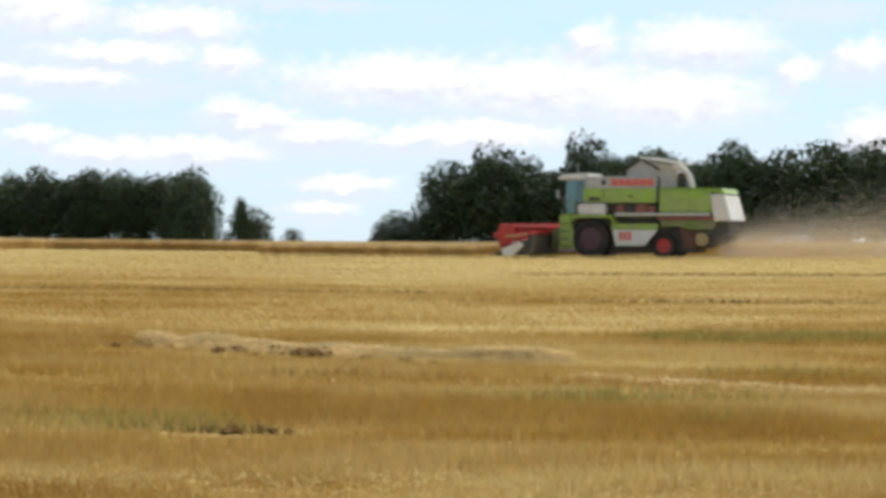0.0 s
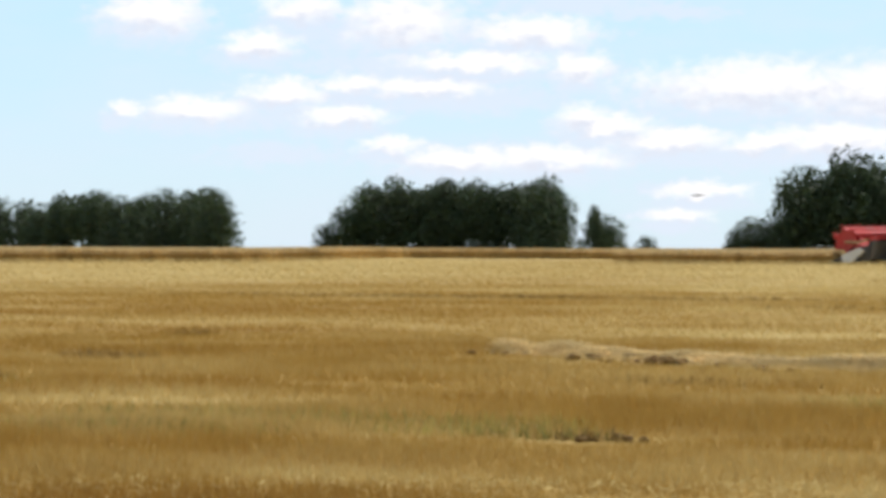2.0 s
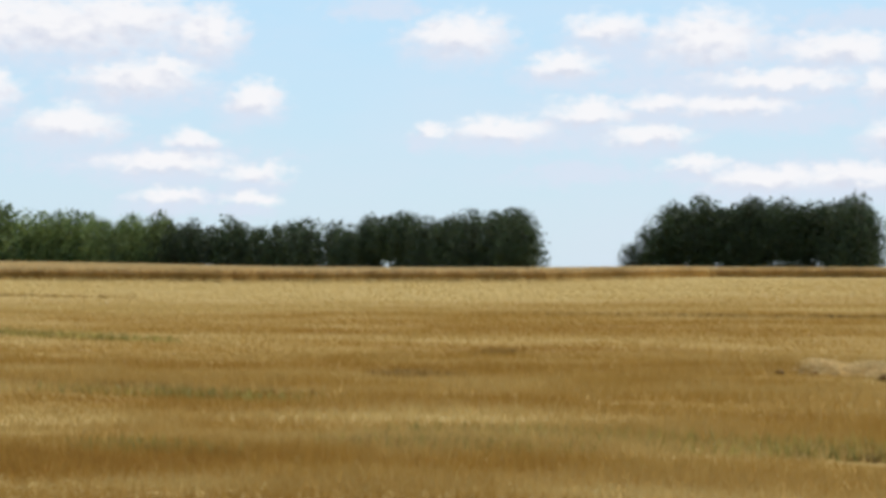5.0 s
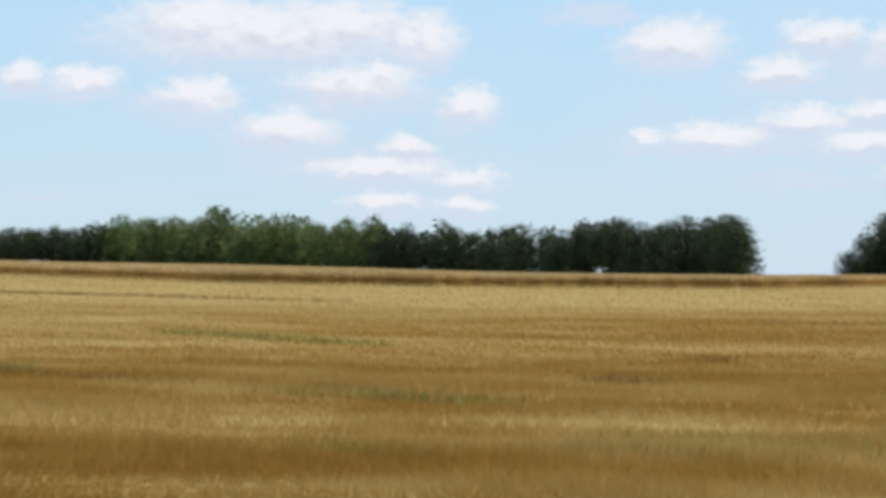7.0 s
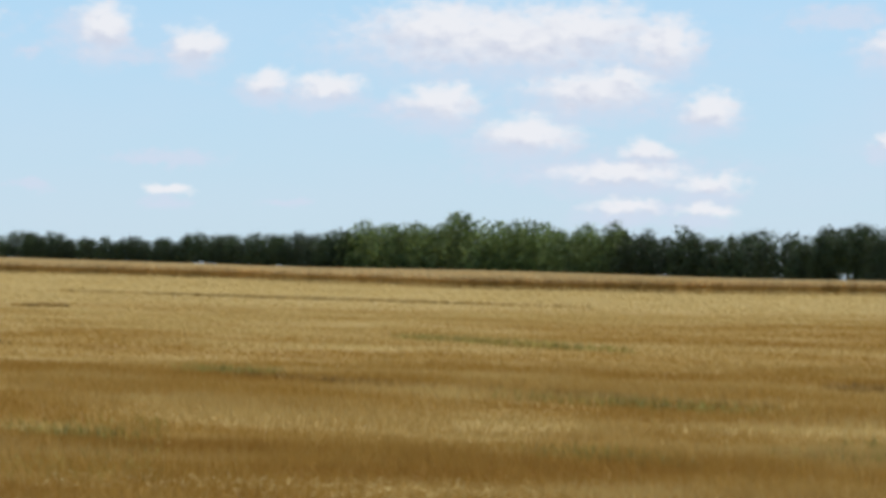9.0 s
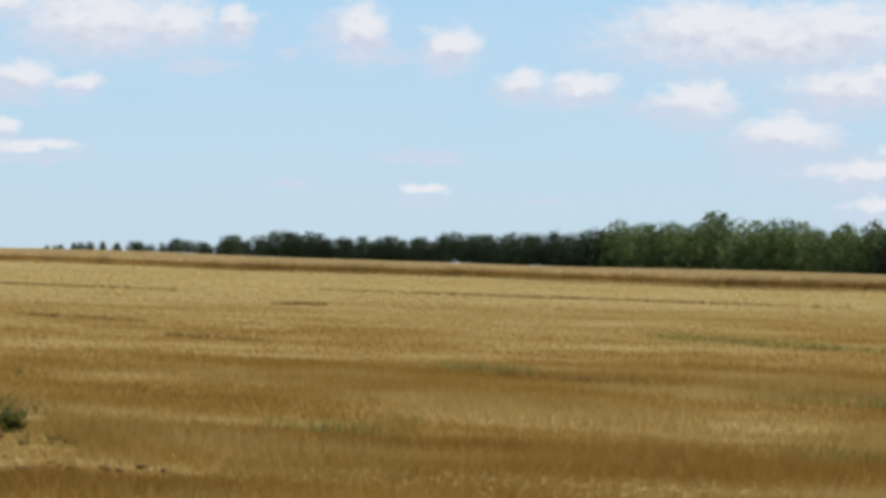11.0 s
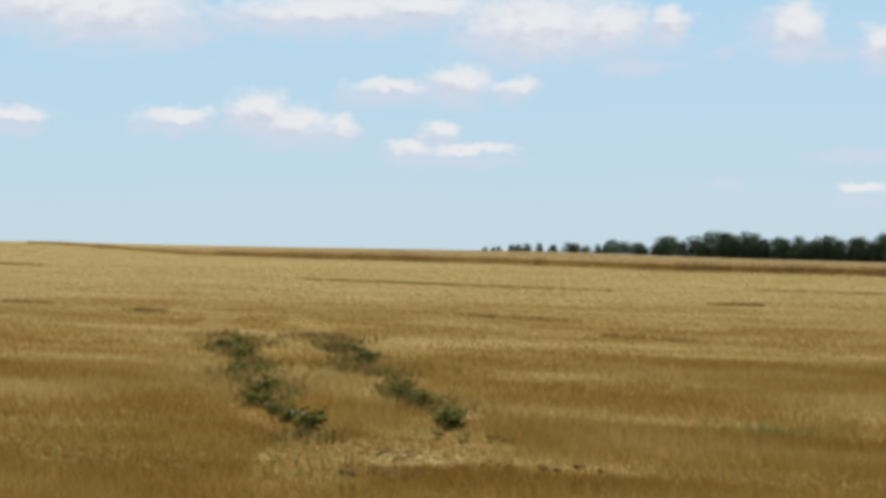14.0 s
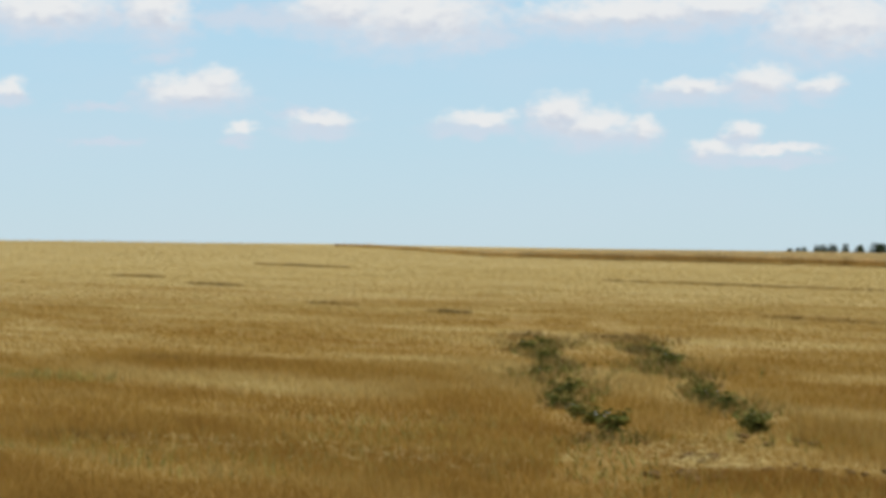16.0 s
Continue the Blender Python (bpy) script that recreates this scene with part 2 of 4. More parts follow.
def field_material(name, tones, rough, island, translucent):
    """Straw in long uneven bands along the drill rows: three tones, patches, and a change from stalk to stalk."""
    mat = bpy.data.materials.new(name)
    mat.use_nodes = True
    n, l = mat.node_tree.nodes, mat.node_tree.links
    b = n["Principled BSDF"]
    b.inputs["Roughness"].default_value, b.inputs["Specular IOR Level"].default_value = rough, 0.12
    coord = n.new("ShaderNodeTexCoord")

    def tex(scale, turn, detail, rough, twist):
        mp = n.new("ShaderNodeMapping")
        mp.inputs["Scale"].default_value, mp.inputs["Rotation"].default_value = (*scale, 0.0), (0, 0, radians(turn))
        l.new(coord.outputs["Object"], mp.inputs[0])
        t = n.new("ShaderNodeTexNoise")
        t.inputs["Scale"].default_value, t.inputs["Detail"].default_value = 1.0, detail
        t.inputs["Roughness"].default_value, t.inputs["Distortion"].default_value = rough, twist
        l.new(mp.outputs[0], t.inputs["Vector"])
        return t.outputs["Fac"]

    def math_node(op, p, q):
        m = n.new("ShaderNodeMath")
        m.operation = op
        for k, v in enumerate((p, q)):
            if isinstance(v, (int, float)):
                m.inputs[k].default_value = v
            else:
                l.new(v, m.inputs[k])
        return m.outputs[0]

    broad = tex((0.05, 0.17), 6, 4.0, 0.6, 1.6)
    narrow = tex((0.13, 0.9), 4, 4.0, 0.6, 1.2)
    patch = tex((0.30, 0.62), 0, 5.0, 0.65, 0.6)
    # fresh paints sunlit straw tips: paler and more even towards the crop; the far left and the right are paler
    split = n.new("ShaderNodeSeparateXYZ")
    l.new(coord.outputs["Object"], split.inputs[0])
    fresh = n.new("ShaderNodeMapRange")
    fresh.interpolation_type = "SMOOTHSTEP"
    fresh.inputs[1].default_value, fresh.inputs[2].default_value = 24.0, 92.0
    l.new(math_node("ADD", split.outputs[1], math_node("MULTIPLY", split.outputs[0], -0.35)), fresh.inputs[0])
    across = n.new("ShaderNodeMapRange")
    across.inputs[1].default_value, across.inputs[2].default_value, across.inputs[3].default_value, across.inputs[4].default_value = -20.0, -8.0, 0.06, 0.0
    l.new(split.outputs[0], across.inputs[0])
    right = n.new("ShaderNodeMapRange")
    right.inputs[1].default_value, right.inputs[2].default_value, right.inputs[3].default_value, right.inputs[4].default_value = -8.0, 0.0, -0.03, 0.06
    l.new(split.outputs[0], right.inputs[0])
    vary = math_node("ADD", math_node("SUBTRACT", broad, 0.5), math_node("MULTIPLY", math_node("SUBTRACT", narrow, 0.5), 0.45))
    vary = math_node("ADD", vary, math_node("MULTIPLY", math_node("SUBTRACT", patch, 0.5), 0.6))
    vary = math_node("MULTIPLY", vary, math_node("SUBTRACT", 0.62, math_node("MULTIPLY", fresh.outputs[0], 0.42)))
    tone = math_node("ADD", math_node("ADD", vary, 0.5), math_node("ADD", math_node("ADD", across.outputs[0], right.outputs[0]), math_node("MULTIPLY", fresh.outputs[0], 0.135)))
    ramp = n.new("ShaderNodeValToRGB")
    e = ramp.color_ramp.elements
    e[0].position, e[0].color = 0.36, (*tones[0], 1)
    e[1].position, e[1].color = 0.67, (*tones[2], 1)
    mid = e.new(0.50)
    mid.color = (*tones[1], 1)
    l.new(tone, ramp.inputs[0])
    r = n.new("ShaderNodeMapRange")
    r.inputs[3].default_value, r.inputs[4].default_value = 1 - island, 1 + island
    l.new(n.new("ShaderNodeNewGeometry").outputs["Random Per Island"], r.inputs[0])
    v = n.new("ShaderNodeVectorMath")
    v.operation = "SCALE"
    l.new(ramp.outputs[0], v.inputs[0]), l.new(r.outputs[0], v.inputs["Scale"])
    l.new(v.outputs[0], b.inputs["Base Color"])
    if translucent:
        t = n.new("ShaderNodeBsdfTranslucent")
        l.new(v.outputs[0], t.inputs[0])
        mix = n.new("ShaderNodeMixShader")
        mix.inputs[0].default_value = translucent
        l.new(b.outputs[0], mix.inputs[1]), l.new(t.outputs[0], mix.inputs[2])
        l.new(mix.outputs[0], n["Material Output"].inputs[0])
    else:
        k = n.new("ShaderNodeBump")
        k.inputs["Distance"].default_value = 0.05
        l.new(patch, k.inputs["Height"]), l.new(k.outputs[0], b.inputs["Normal"])
    return mat


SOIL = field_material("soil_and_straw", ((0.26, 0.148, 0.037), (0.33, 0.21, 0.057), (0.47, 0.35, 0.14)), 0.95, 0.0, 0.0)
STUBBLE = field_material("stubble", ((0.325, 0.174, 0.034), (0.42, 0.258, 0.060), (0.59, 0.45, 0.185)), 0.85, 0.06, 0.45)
# ears paler, stalks browner; sunlit top and shaded face are painted in too
WHEAT = material("ripe_wheat", (0.66, 0.50, 0.25), 0.8, vary=0.15, scale=0.4, island=0.2, second=(0.60, 0.44, 0.20), second_scale=0.15, translucent=0.4)
WHEAT_STALK = material("wheat_stalk", (0.50, 0.335, 0.115), 0.85, vary=0.2, scale=0.4, island=0.25, second=(0.44, 0.285, 0.095), second_scale=0.15, translucent=0.25)
CHAFF_COVER = material("flat_straw", (0.59, 0.46, 0.195), 0.85, vary=0.12, scale=0.3, stretch=(0.3, 1, 1), island=0.04, second=(0.54, 0.41, 0.16), second_scale=0.12, translucent=0.2)
STRAW = material("loose_straw", (0.66, 0.51, 0.25), 0.8, vary=0.25, scale=2.0, island=0.25, translucent=0.35)
WEED = material("weed_leaf", (0.105, 0.11, 0.024), 0.9, vary=0.3, scale=2.0, island=0.5, second=(0.16, 0.16, 0.035), second_scale=1.2, translucent=0.25)
LEAF = material("tree_leaf", (0.029, 0.054, 0.019), 0.65, vary=0.3, scale=0.35, island=0.45, each=0.25, second=(0.036, 0.057, 0.017), second_scale=0.2, translucent=0.2)
# leaf green brightened in its colour, for trees standing in a patch of sun
LEAF_SUNLIT = material("sunlit_tree_leaf", (0.18, 0.24, 0.07), 0.65, vary=0.3, scale=0.35, island=0.4, each=0.2, second=(0.05, 0.09, 0.025), second_scale=0.2, translucent=0.25)
BARK = material("bark", (0.07, 0.055, 0.04), 0.9, vary=0.3, scale=6.0, bump=0.02)

# ---------------------------------------------------------------- ground
CREST_TURN = (-180, -40, -15, 2, 10, 12.3, 16.5, 19.4, 22.6, 25, 28.4, 32.6, 35.5, 37, 41, 43, 45.5, 50, 53.5, 56.5, 58, 62, 66, 85, 120, 180)
CREST_HIGH = (-0.5, -0.6, -0.60, -0.57, -0.535, -0.515, -0.47, -0.42, -0.33, -0.24, -0.15, -0.09, 0.01, 0.054, 0.175, 0.28, 0.33, 0.41, 0.483, 0.55, 0.588, 0.605, 0.683, 0.6, 0.2, -0.5)
# where the standing crop begins: bearing and range
EDGE_TURN = (4.75, 10, 12, 14, 16.5, 22.6, 25, 28.4, 29.4, 32.6, 34, 37, 41, 43, 45.5, 50, 53.6, 56.5, 60)
EDGE_FAR = (119, 119, 104, 97.5, 95, 93, 94.5, 97, 101, 108, 113, 119, 125, 133, 142, 151, 161, 195, 205)
CROP_HIGH = 0.60


def edge_range(turn):
    """Where the flat near part of the field ends and the crest begins."""
    return np.where(turn < 12, np.interp(turn, (-60, 0, 12), (190, 101, 104)), np.interp(turn, EDGE_TURN, EDGE_FAR))


def ground_z(x, y):
    """The lie of the land: nearly flat, rising gently to the left, with a low crest behind the crop's edge."""
    x, y = np.asarray(x, float), np.asarray(y, float)
    r = np.maximum(np.hypot(x, y), 1e-6)
    turn = np.degrees(np.arctan2(-x, y))
    re = edge_range(turn)
    k = np.minimum(1.0, re / r)
    left = -x * k
    left = np.clip(0.5 * (left + np.sqrt(left * left + 16.0)) - 2.0, 0, None)
    near = 0.008 * left + 7.5e-5 * left ** 2
    high = sum(np.interp(turn + d, CREST_TURN, CREST_HIGH) for d in (-1.0, 0.0, 1.0)) / 3
    far = 1.6 + r * np.tan(np.radians(high)) - np.interp(turn, (55.5, 58.5), (CROP_HIGH, 0.06))
    w = np.clip((r / re - 1.0) / 0.35, 0, 1)
    w = w * w * (3 - 2 * w)
    return near * (1 - w) + far * w


def mesh_object(name, verts, faces, mat, smooth=False):
    me = bpy.data.meshes.new(name)
    me.from_pydata(verts, [], faces)
    me.materials.append(mat)
    if smooth:
        me.shade_smooth()
    me.update()
    return new(name, me)


def build_ground():
    turns = np.radians(np.concatenate([np.arange(-180, -20, 8.0), np.arange(-20, 75, 1.0), np.arange(75, 180, 7.0)]))
    rings = [2.0 * 1.05 ** k for k in range(160)]
    verts, faces = [(0.0, 0.0, float(ground_z(0, 0)))], []
    for r in rings:
        x, y = -np.sin(turns) * r, np.cos(turns) * r
        verts += list(zip(x.tolist(), y.tolist(), ground_z(x, y).tolist()))
    m = len(turns)
    for j in range(m):
        faces.append((0, 1 + (j + 1) % m, 1 + j))
    for i in range(len(rings) - 1):
        p, q = 1 + i * m, 1 + (i + 1) * m
        for j in range(m):
            k = (j + 1) % m
            faces.append((p + j, p + k, q + k, q + j))
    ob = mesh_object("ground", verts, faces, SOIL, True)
    tagged(ob, "harvested grain field, brown soil under golden stubble", "field", kind="structure")


build_ground()


def triangles(name, points, mat, label, category, kind="stuff"):
    """One mesh of loose triangles; points has the shape (n, 3, 3)."""
    n = len(points)
    me = bpy.data.meshes.new(name)
    me.vertices.add(n * 3), me.loops.add(n * 3), me.polygons.add(n)
    me.vertices.foreach_set("co", np.asarray(points, np.float32).ravel())
    me.loops.foreach_set("vertex_index", np.arange(n * 3, dtype=np.int32))
    me.polygons.foreach_set("loop_start", np.arange(0, n * 3, 3, dtype=np.int32))
    me.polygons.foreach_set("loop_total", np.full(n, 3, np.int32))
    me.materials.append(mat)
    me.update(calc_edges=True)
    ob = new(name, me)
    return tagged(ob, label, category, kind=kind) if label else ob


def blades(x, y, z, height, width, lean, rng):
    """Upright triangles on the points x, y, z."""
    n = len(x)
    a = rng.uniform(0, 2 * np.pi, n)
    b = rng.uniform(0, 2 * np.pi, n)
    dx, dy = np.cos(a) * width / 2, np.sin(a) * width / 2
    tip = rng.uniform(0, 1, n) * lean * height
    p = np.empty((n, 3, 3))
    p[:, 0] = np.stack([x - dx, y - dy, z - 0.01], 1)
    p[:, 1] = np.stack([x + dx, y + dy, z - 0.01], 1)
    p[:, 2] = np.stack([x + np.cos(b) * tip, y + np.sin(b) * tip, z + height], 1)
    return p


def sector(n, r0, r1, t0, t1, rng):
    r = np.sqrt(rng.uniform(r0 * r0, r1 * r1, n))
    a = np.radians(rng.uniform(t0, t1, n))
    return -np.sin(a) * r, np.cos(a) * r


GRID = np.random.default_rng(21).uniform(0, 1, (256, 256))


def patches(x, y):
    """Smooth random heights between 0 and 1, one unit apart."""
    i, j = np.floor(x).astype(int), np.floor(y).astype(int)
    u, v = x - i, y - j
    u, v = u * u * (3 - 2 * u), v * v * (3 - 2 * v)
    g = lambda a, b: GRID[a % 256, b % 256]
    return (g(i, j) * (1 - u) + g(i + 1, j) * u) * (1 - v) + (g(i, j + 1) * (1 - u) + g(i + 1, j + 1) * u) * v


# two wheel ruts, from near the camera away to the left
RUTS = (((-11.6, 9.75), (-39.8, 30.3)), ((-12.6, 12.3), (-37.5, 30.8)))


def rut_gap(x, y):
    """The distance from the nearer rut's middle."""
    best = np.full(np.shape(x), 99.0)
    for (ax, ay), (bx, by) in RUTS:
        ux, uy = bx - ax, by - ay
        k = np.clip(((x - ax) * ux + (y - ay) * uy) / (ux * ux + uy * uy), 0, 1)
        wob = 0.18 * np.sin(k * 37 + ax)
        best = np.minimum(best, np.hypot(x - ax - k * ux, y - ay - k * uy + wob))
    return best


# trodden places: middle and half axes
TRODDEN = ((-1.55, 16.3, 0.9, 0.75), (-12.3, 11.0, 1.5, 1.2), (-10.9, 11.6, 1.3, 0.8), (-2.0, 25.6, 2.0, 0.5), (-14.0, 12.8, 0.9, 0.5))


def trodden(x, y):
    """How much of the stubble's height is left."""
    low = np.ones(np.shape(x))
    for cx, cy, rx, ry in TRODDEN:
        low = np.minimum(low, np.clip(np.hypot((x - cx) / rx, (y - cy) / ry), 0.25, 1))
    return low


def build_stubble():
    rng = np.random.default_rng(4)
    parts = []
    for r0, r1, n, width, high in ((12, 20, 210000, 0.009, 0.11), (20, 32, 240000, 0.012, 0.10), (32, 60, 340000, 0.018, 0.068), (60, 122, 380000, 0.034, 0.055)):
        x, y = sector(n, r0, r1, -14, 69, rng)
        keep = np.hypot(x, y) < edge_range(np.degrees(np.arctan2(-x, y))) + 2
        x, y = x[keep], y[keep]
        n = len(x)
        h = high * rng.uniform(0.5, 1.15, n) * (0.42 + 1.1 * patches(x * 0.34 + y * 0.12, y * 0.85 - x * 0.10) ** 1.6 + 0.8 * patches(x * 1.1 + 40, y * 1.7 - x * 0.2) ** 2) * trodden(x, y)
        h = np.where(rut_gap(x, y) < 0.35, h * 0.35, h)
        parts.append(blades(x, y, ground_z(x, y), h, width * rng.uniform(0.6, 1.4, n), 0.9 if r1 < 40 else 1.6, rng))
    x, y = sector(90000, 122, 215, 33, 69, rng)
    keep = np.hypot(x, y) < edge_range(np.degrees(np.arctan2(-x, y)))
    x, y = x[keep], y[keep]
    parts.append(blades(x, y, ground_z(x, y), 0.06 * rng.uniform(0.6, 1.2, len(x)), 0.08 * rng.uniform(0.6, 1.4, len(x)), 1.0, rng))
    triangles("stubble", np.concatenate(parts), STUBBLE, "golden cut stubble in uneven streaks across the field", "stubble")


build_stubble()


def build_chaff_cover():
    """Loose straw lies flat over the farther part of the field."""
    rng = np.random.default_rng(14)
    parts = []
    for r0, r1, n, size, t0 in ((34, 60, 50000, 0.014, -14), (60, 111, 270000, 0.034, -14), (111, 205, 110000, 0.05, 34)):
        x, y = sector(n, r0, r1, t0, 69, rng)
        keep = (rng.uniform(0, 1, n) < 0.42 + 0.9 * patches(x * 0.05 + 9, y * 0.16)) & (np.hypot(x, y) < edge_range(np.degrees(np.arctan2(-x, y)))) & (rng.uniform(0, 1, n) < np.clip((np.hypot(x, y) - 30) / 25, 0, 1))
        x, y = x[keep], y[keep]
        m = len(x)
        c = np.stack([x, y, ground_z(x, y) + rng.uniform(0.12, 0.17, m)], 1)
        p = c[:, None, :] + rng.normal(0, 1, (m, 3, 3)) * np.array([size * 1.7, size * 1.1, size * 0.12])
        parts.append(p)
    triangles("chaff_cover", np.concatenate(parts), CHAFF_COVER, "pale loose straw spread flat over the stubble", "straw")


build_chaff_cover()


def build_crop():
    """Ripe wheat on its stalks, from the cut edge back over the crest; the harvester's last swath is open behind it."""
    rng = np.random.default_rng(7)
    n = 270000
    turn = rng.uniform(-15, 57.5, n)
    cut = np.interp(turn, EDGE_TURN, EDGE_FAR)
    ahead = -np.tan(np.radians(turn)) * 98.2 < 1.8
    cut = np.where(turn < 4.75, np.where(ahead, 98.2, 103.8) / np.cos(np.radians(turn)), cut)
    r = cut + rng.uniform(0, 1, n) ** 1.8 * cut * 0.42 + 0.4 * np.sin(turn * 2.1) + 0.25 * np.sin(turn * 9.0)
    x, y = -np.sin(np.radians(turn)) * r, np.cos(np.radians(turn)) * r
    z = ground_z(x, y)
    h = CROP_HIGH * rng.uniform(0.86, 1.06, n) * np.interp(turn, (49, 57.5), (1.0, 0.45))
    stalks = blades(x, y, z, h * 0.78, 0.05 * rng.uniform(0.5, 1.3, n), 0.12, rng)
    ears = blades(x, y, z + h * 0.68, h * 0.32, 0.075 * rng.uniform(0.5, 1.3, n), 0.9, rng)
    triangles("wheat_stalks", stalks, WHEAT_STALK, "dense golden brown wheat stalks standing uncut behind the stubble", "wheat")
    triangles("wheat_ears", ears, WHEAT, "pale ripe wheat ears on top of the standing crop", "wheat")


build_crop()

# ---------------------------------------------------------------- trees


def crown_points(rng, lobes, count, size):
    """Leaf clumps scattered on the shells of some lobes: (x, y, z, rx, rz)."""
    out = []
    total = sum(l[3] * l[4] for l in lobes)
    for lx, ly, lz, rx, rz in lobes:
        m = int(count * rx * rz / total)
        v = rng.normal(size=(m, 3))
        v /= np.linalg.norm(v, axis=1)[:, None]
        d = rng.uniform(0.35, 1.0, m) ** 0.45 * (1 + 0.16 * np.sin(v[:, 0] * 7 + lx) * np.sin(v[:, 2] * 6 + lz))
        c = v * d[:, None] * np.array([rx, rx, rz]) + np.array([lx, ly, lz])
        p = c[:, None, :] + rng.normal(size=(m, 3, 3)) * size * rng.uniform(0.5, 1.4, (m, 1, 1))
        out.append(p)
    return np.concatenate(out)


def trunk_mesh(name, height, radius, lean, rng):
    bm = bmesh.new()
    def limb(p0, p1, r0, r1, seg=7):
        d = (p1 - p0)
        q = d.to_track_quat("Z", "Y").to_matrix()
        rows = []
        for s in range(4):
            f = s / 3
            c = p0 + d * f + q @ Vector((math.sin(f * 3) * 0.15, 0, 0))
            r = r0 + (r1 - r0) * f
            rows.append([bm.verts.new(c + q @ Vector((math.cos(k * 2 * math.pi / seg) * r, math.sin(k * 2 * math.pi / seg) * r, 0))) for k in range(seg)])
        for a, b in zip(rows, rows[1:]):
            for k in range(seg):
                bm.faces.new((a[k], a[(k + 1) % seg], b[(k + 1) % seg], b[k]))
    top = Vector((lean, lean * 0.5, height * 0.8))
    limb(Vector((0, 0, -0.8)), top, radius, radius * 0.25)
    for k in range(6):
        f = 0.3 + 0.1 * k
        a = k * 2.4 + rng.uniform(0, 1)
        b = top * f + Vector((math.cos(a), math.sin(a), 0.9)) * height * 0.2
        limb(top * f, b, radius * 0.45, radius * 0.08, 5)
    me = bpy.data.meshes.new(name)
    bm.to_mesh(me), bm.free()
    me.materials.append(BARK)
    me.shade_smooth()
    return me


def build_tree(seed, height, width, bare, mat, label, leaves=6000, size=0.19):
    """A tree at the origin: an Empty with a trunk and a crown. bare: how much of the height shows as trunk."""
    rng = np.random.default_rng(seed)
    tree = new("tree")
    tagged(tree, label, "tree", "windbreak trees")
    trunk = new("trunk", trunk_mesh("trunk", height, 0.018 * height, rng.uniform(-0.4, 0.4), rng))
    trunk.parent = tree
    lobes = []
    for k in range(14):
        f = k / 13
        r = width * 0.29 * (0.75 + 0.5 * math.sin(math.pi * min(1, 0.2 + 0.72 * f))) * rng.uniform(0.75, 1.1)
        a = k * 2.4 + rng.uniform(-0.5, 0.5)
        off = width * 0.30 * rng.uniform(0.5, 1.0) * (1 - 0.55 * f * f)
        zz = height * (bare + (0.93 - bare) * f) - r * 0.55
        lobes.append((math.cos(a) * off, math.sin(a) * off, max(zz, height * bare * 0.7 + r * 0.45), r, r * rng.uniform(0.75, 1.0)))
    crown = triangles("crown", crown_points(rng, lobes, leaves, size), mat, "", "")
    crown.parent = tree
    return tree


def place(turn, dist, sink=0.0):
    a = radians(turn)
    x, y = -math.sin(a) * dist, math.cos(a) * dist
    return x, y, float(ground_z(x, y)) - sink


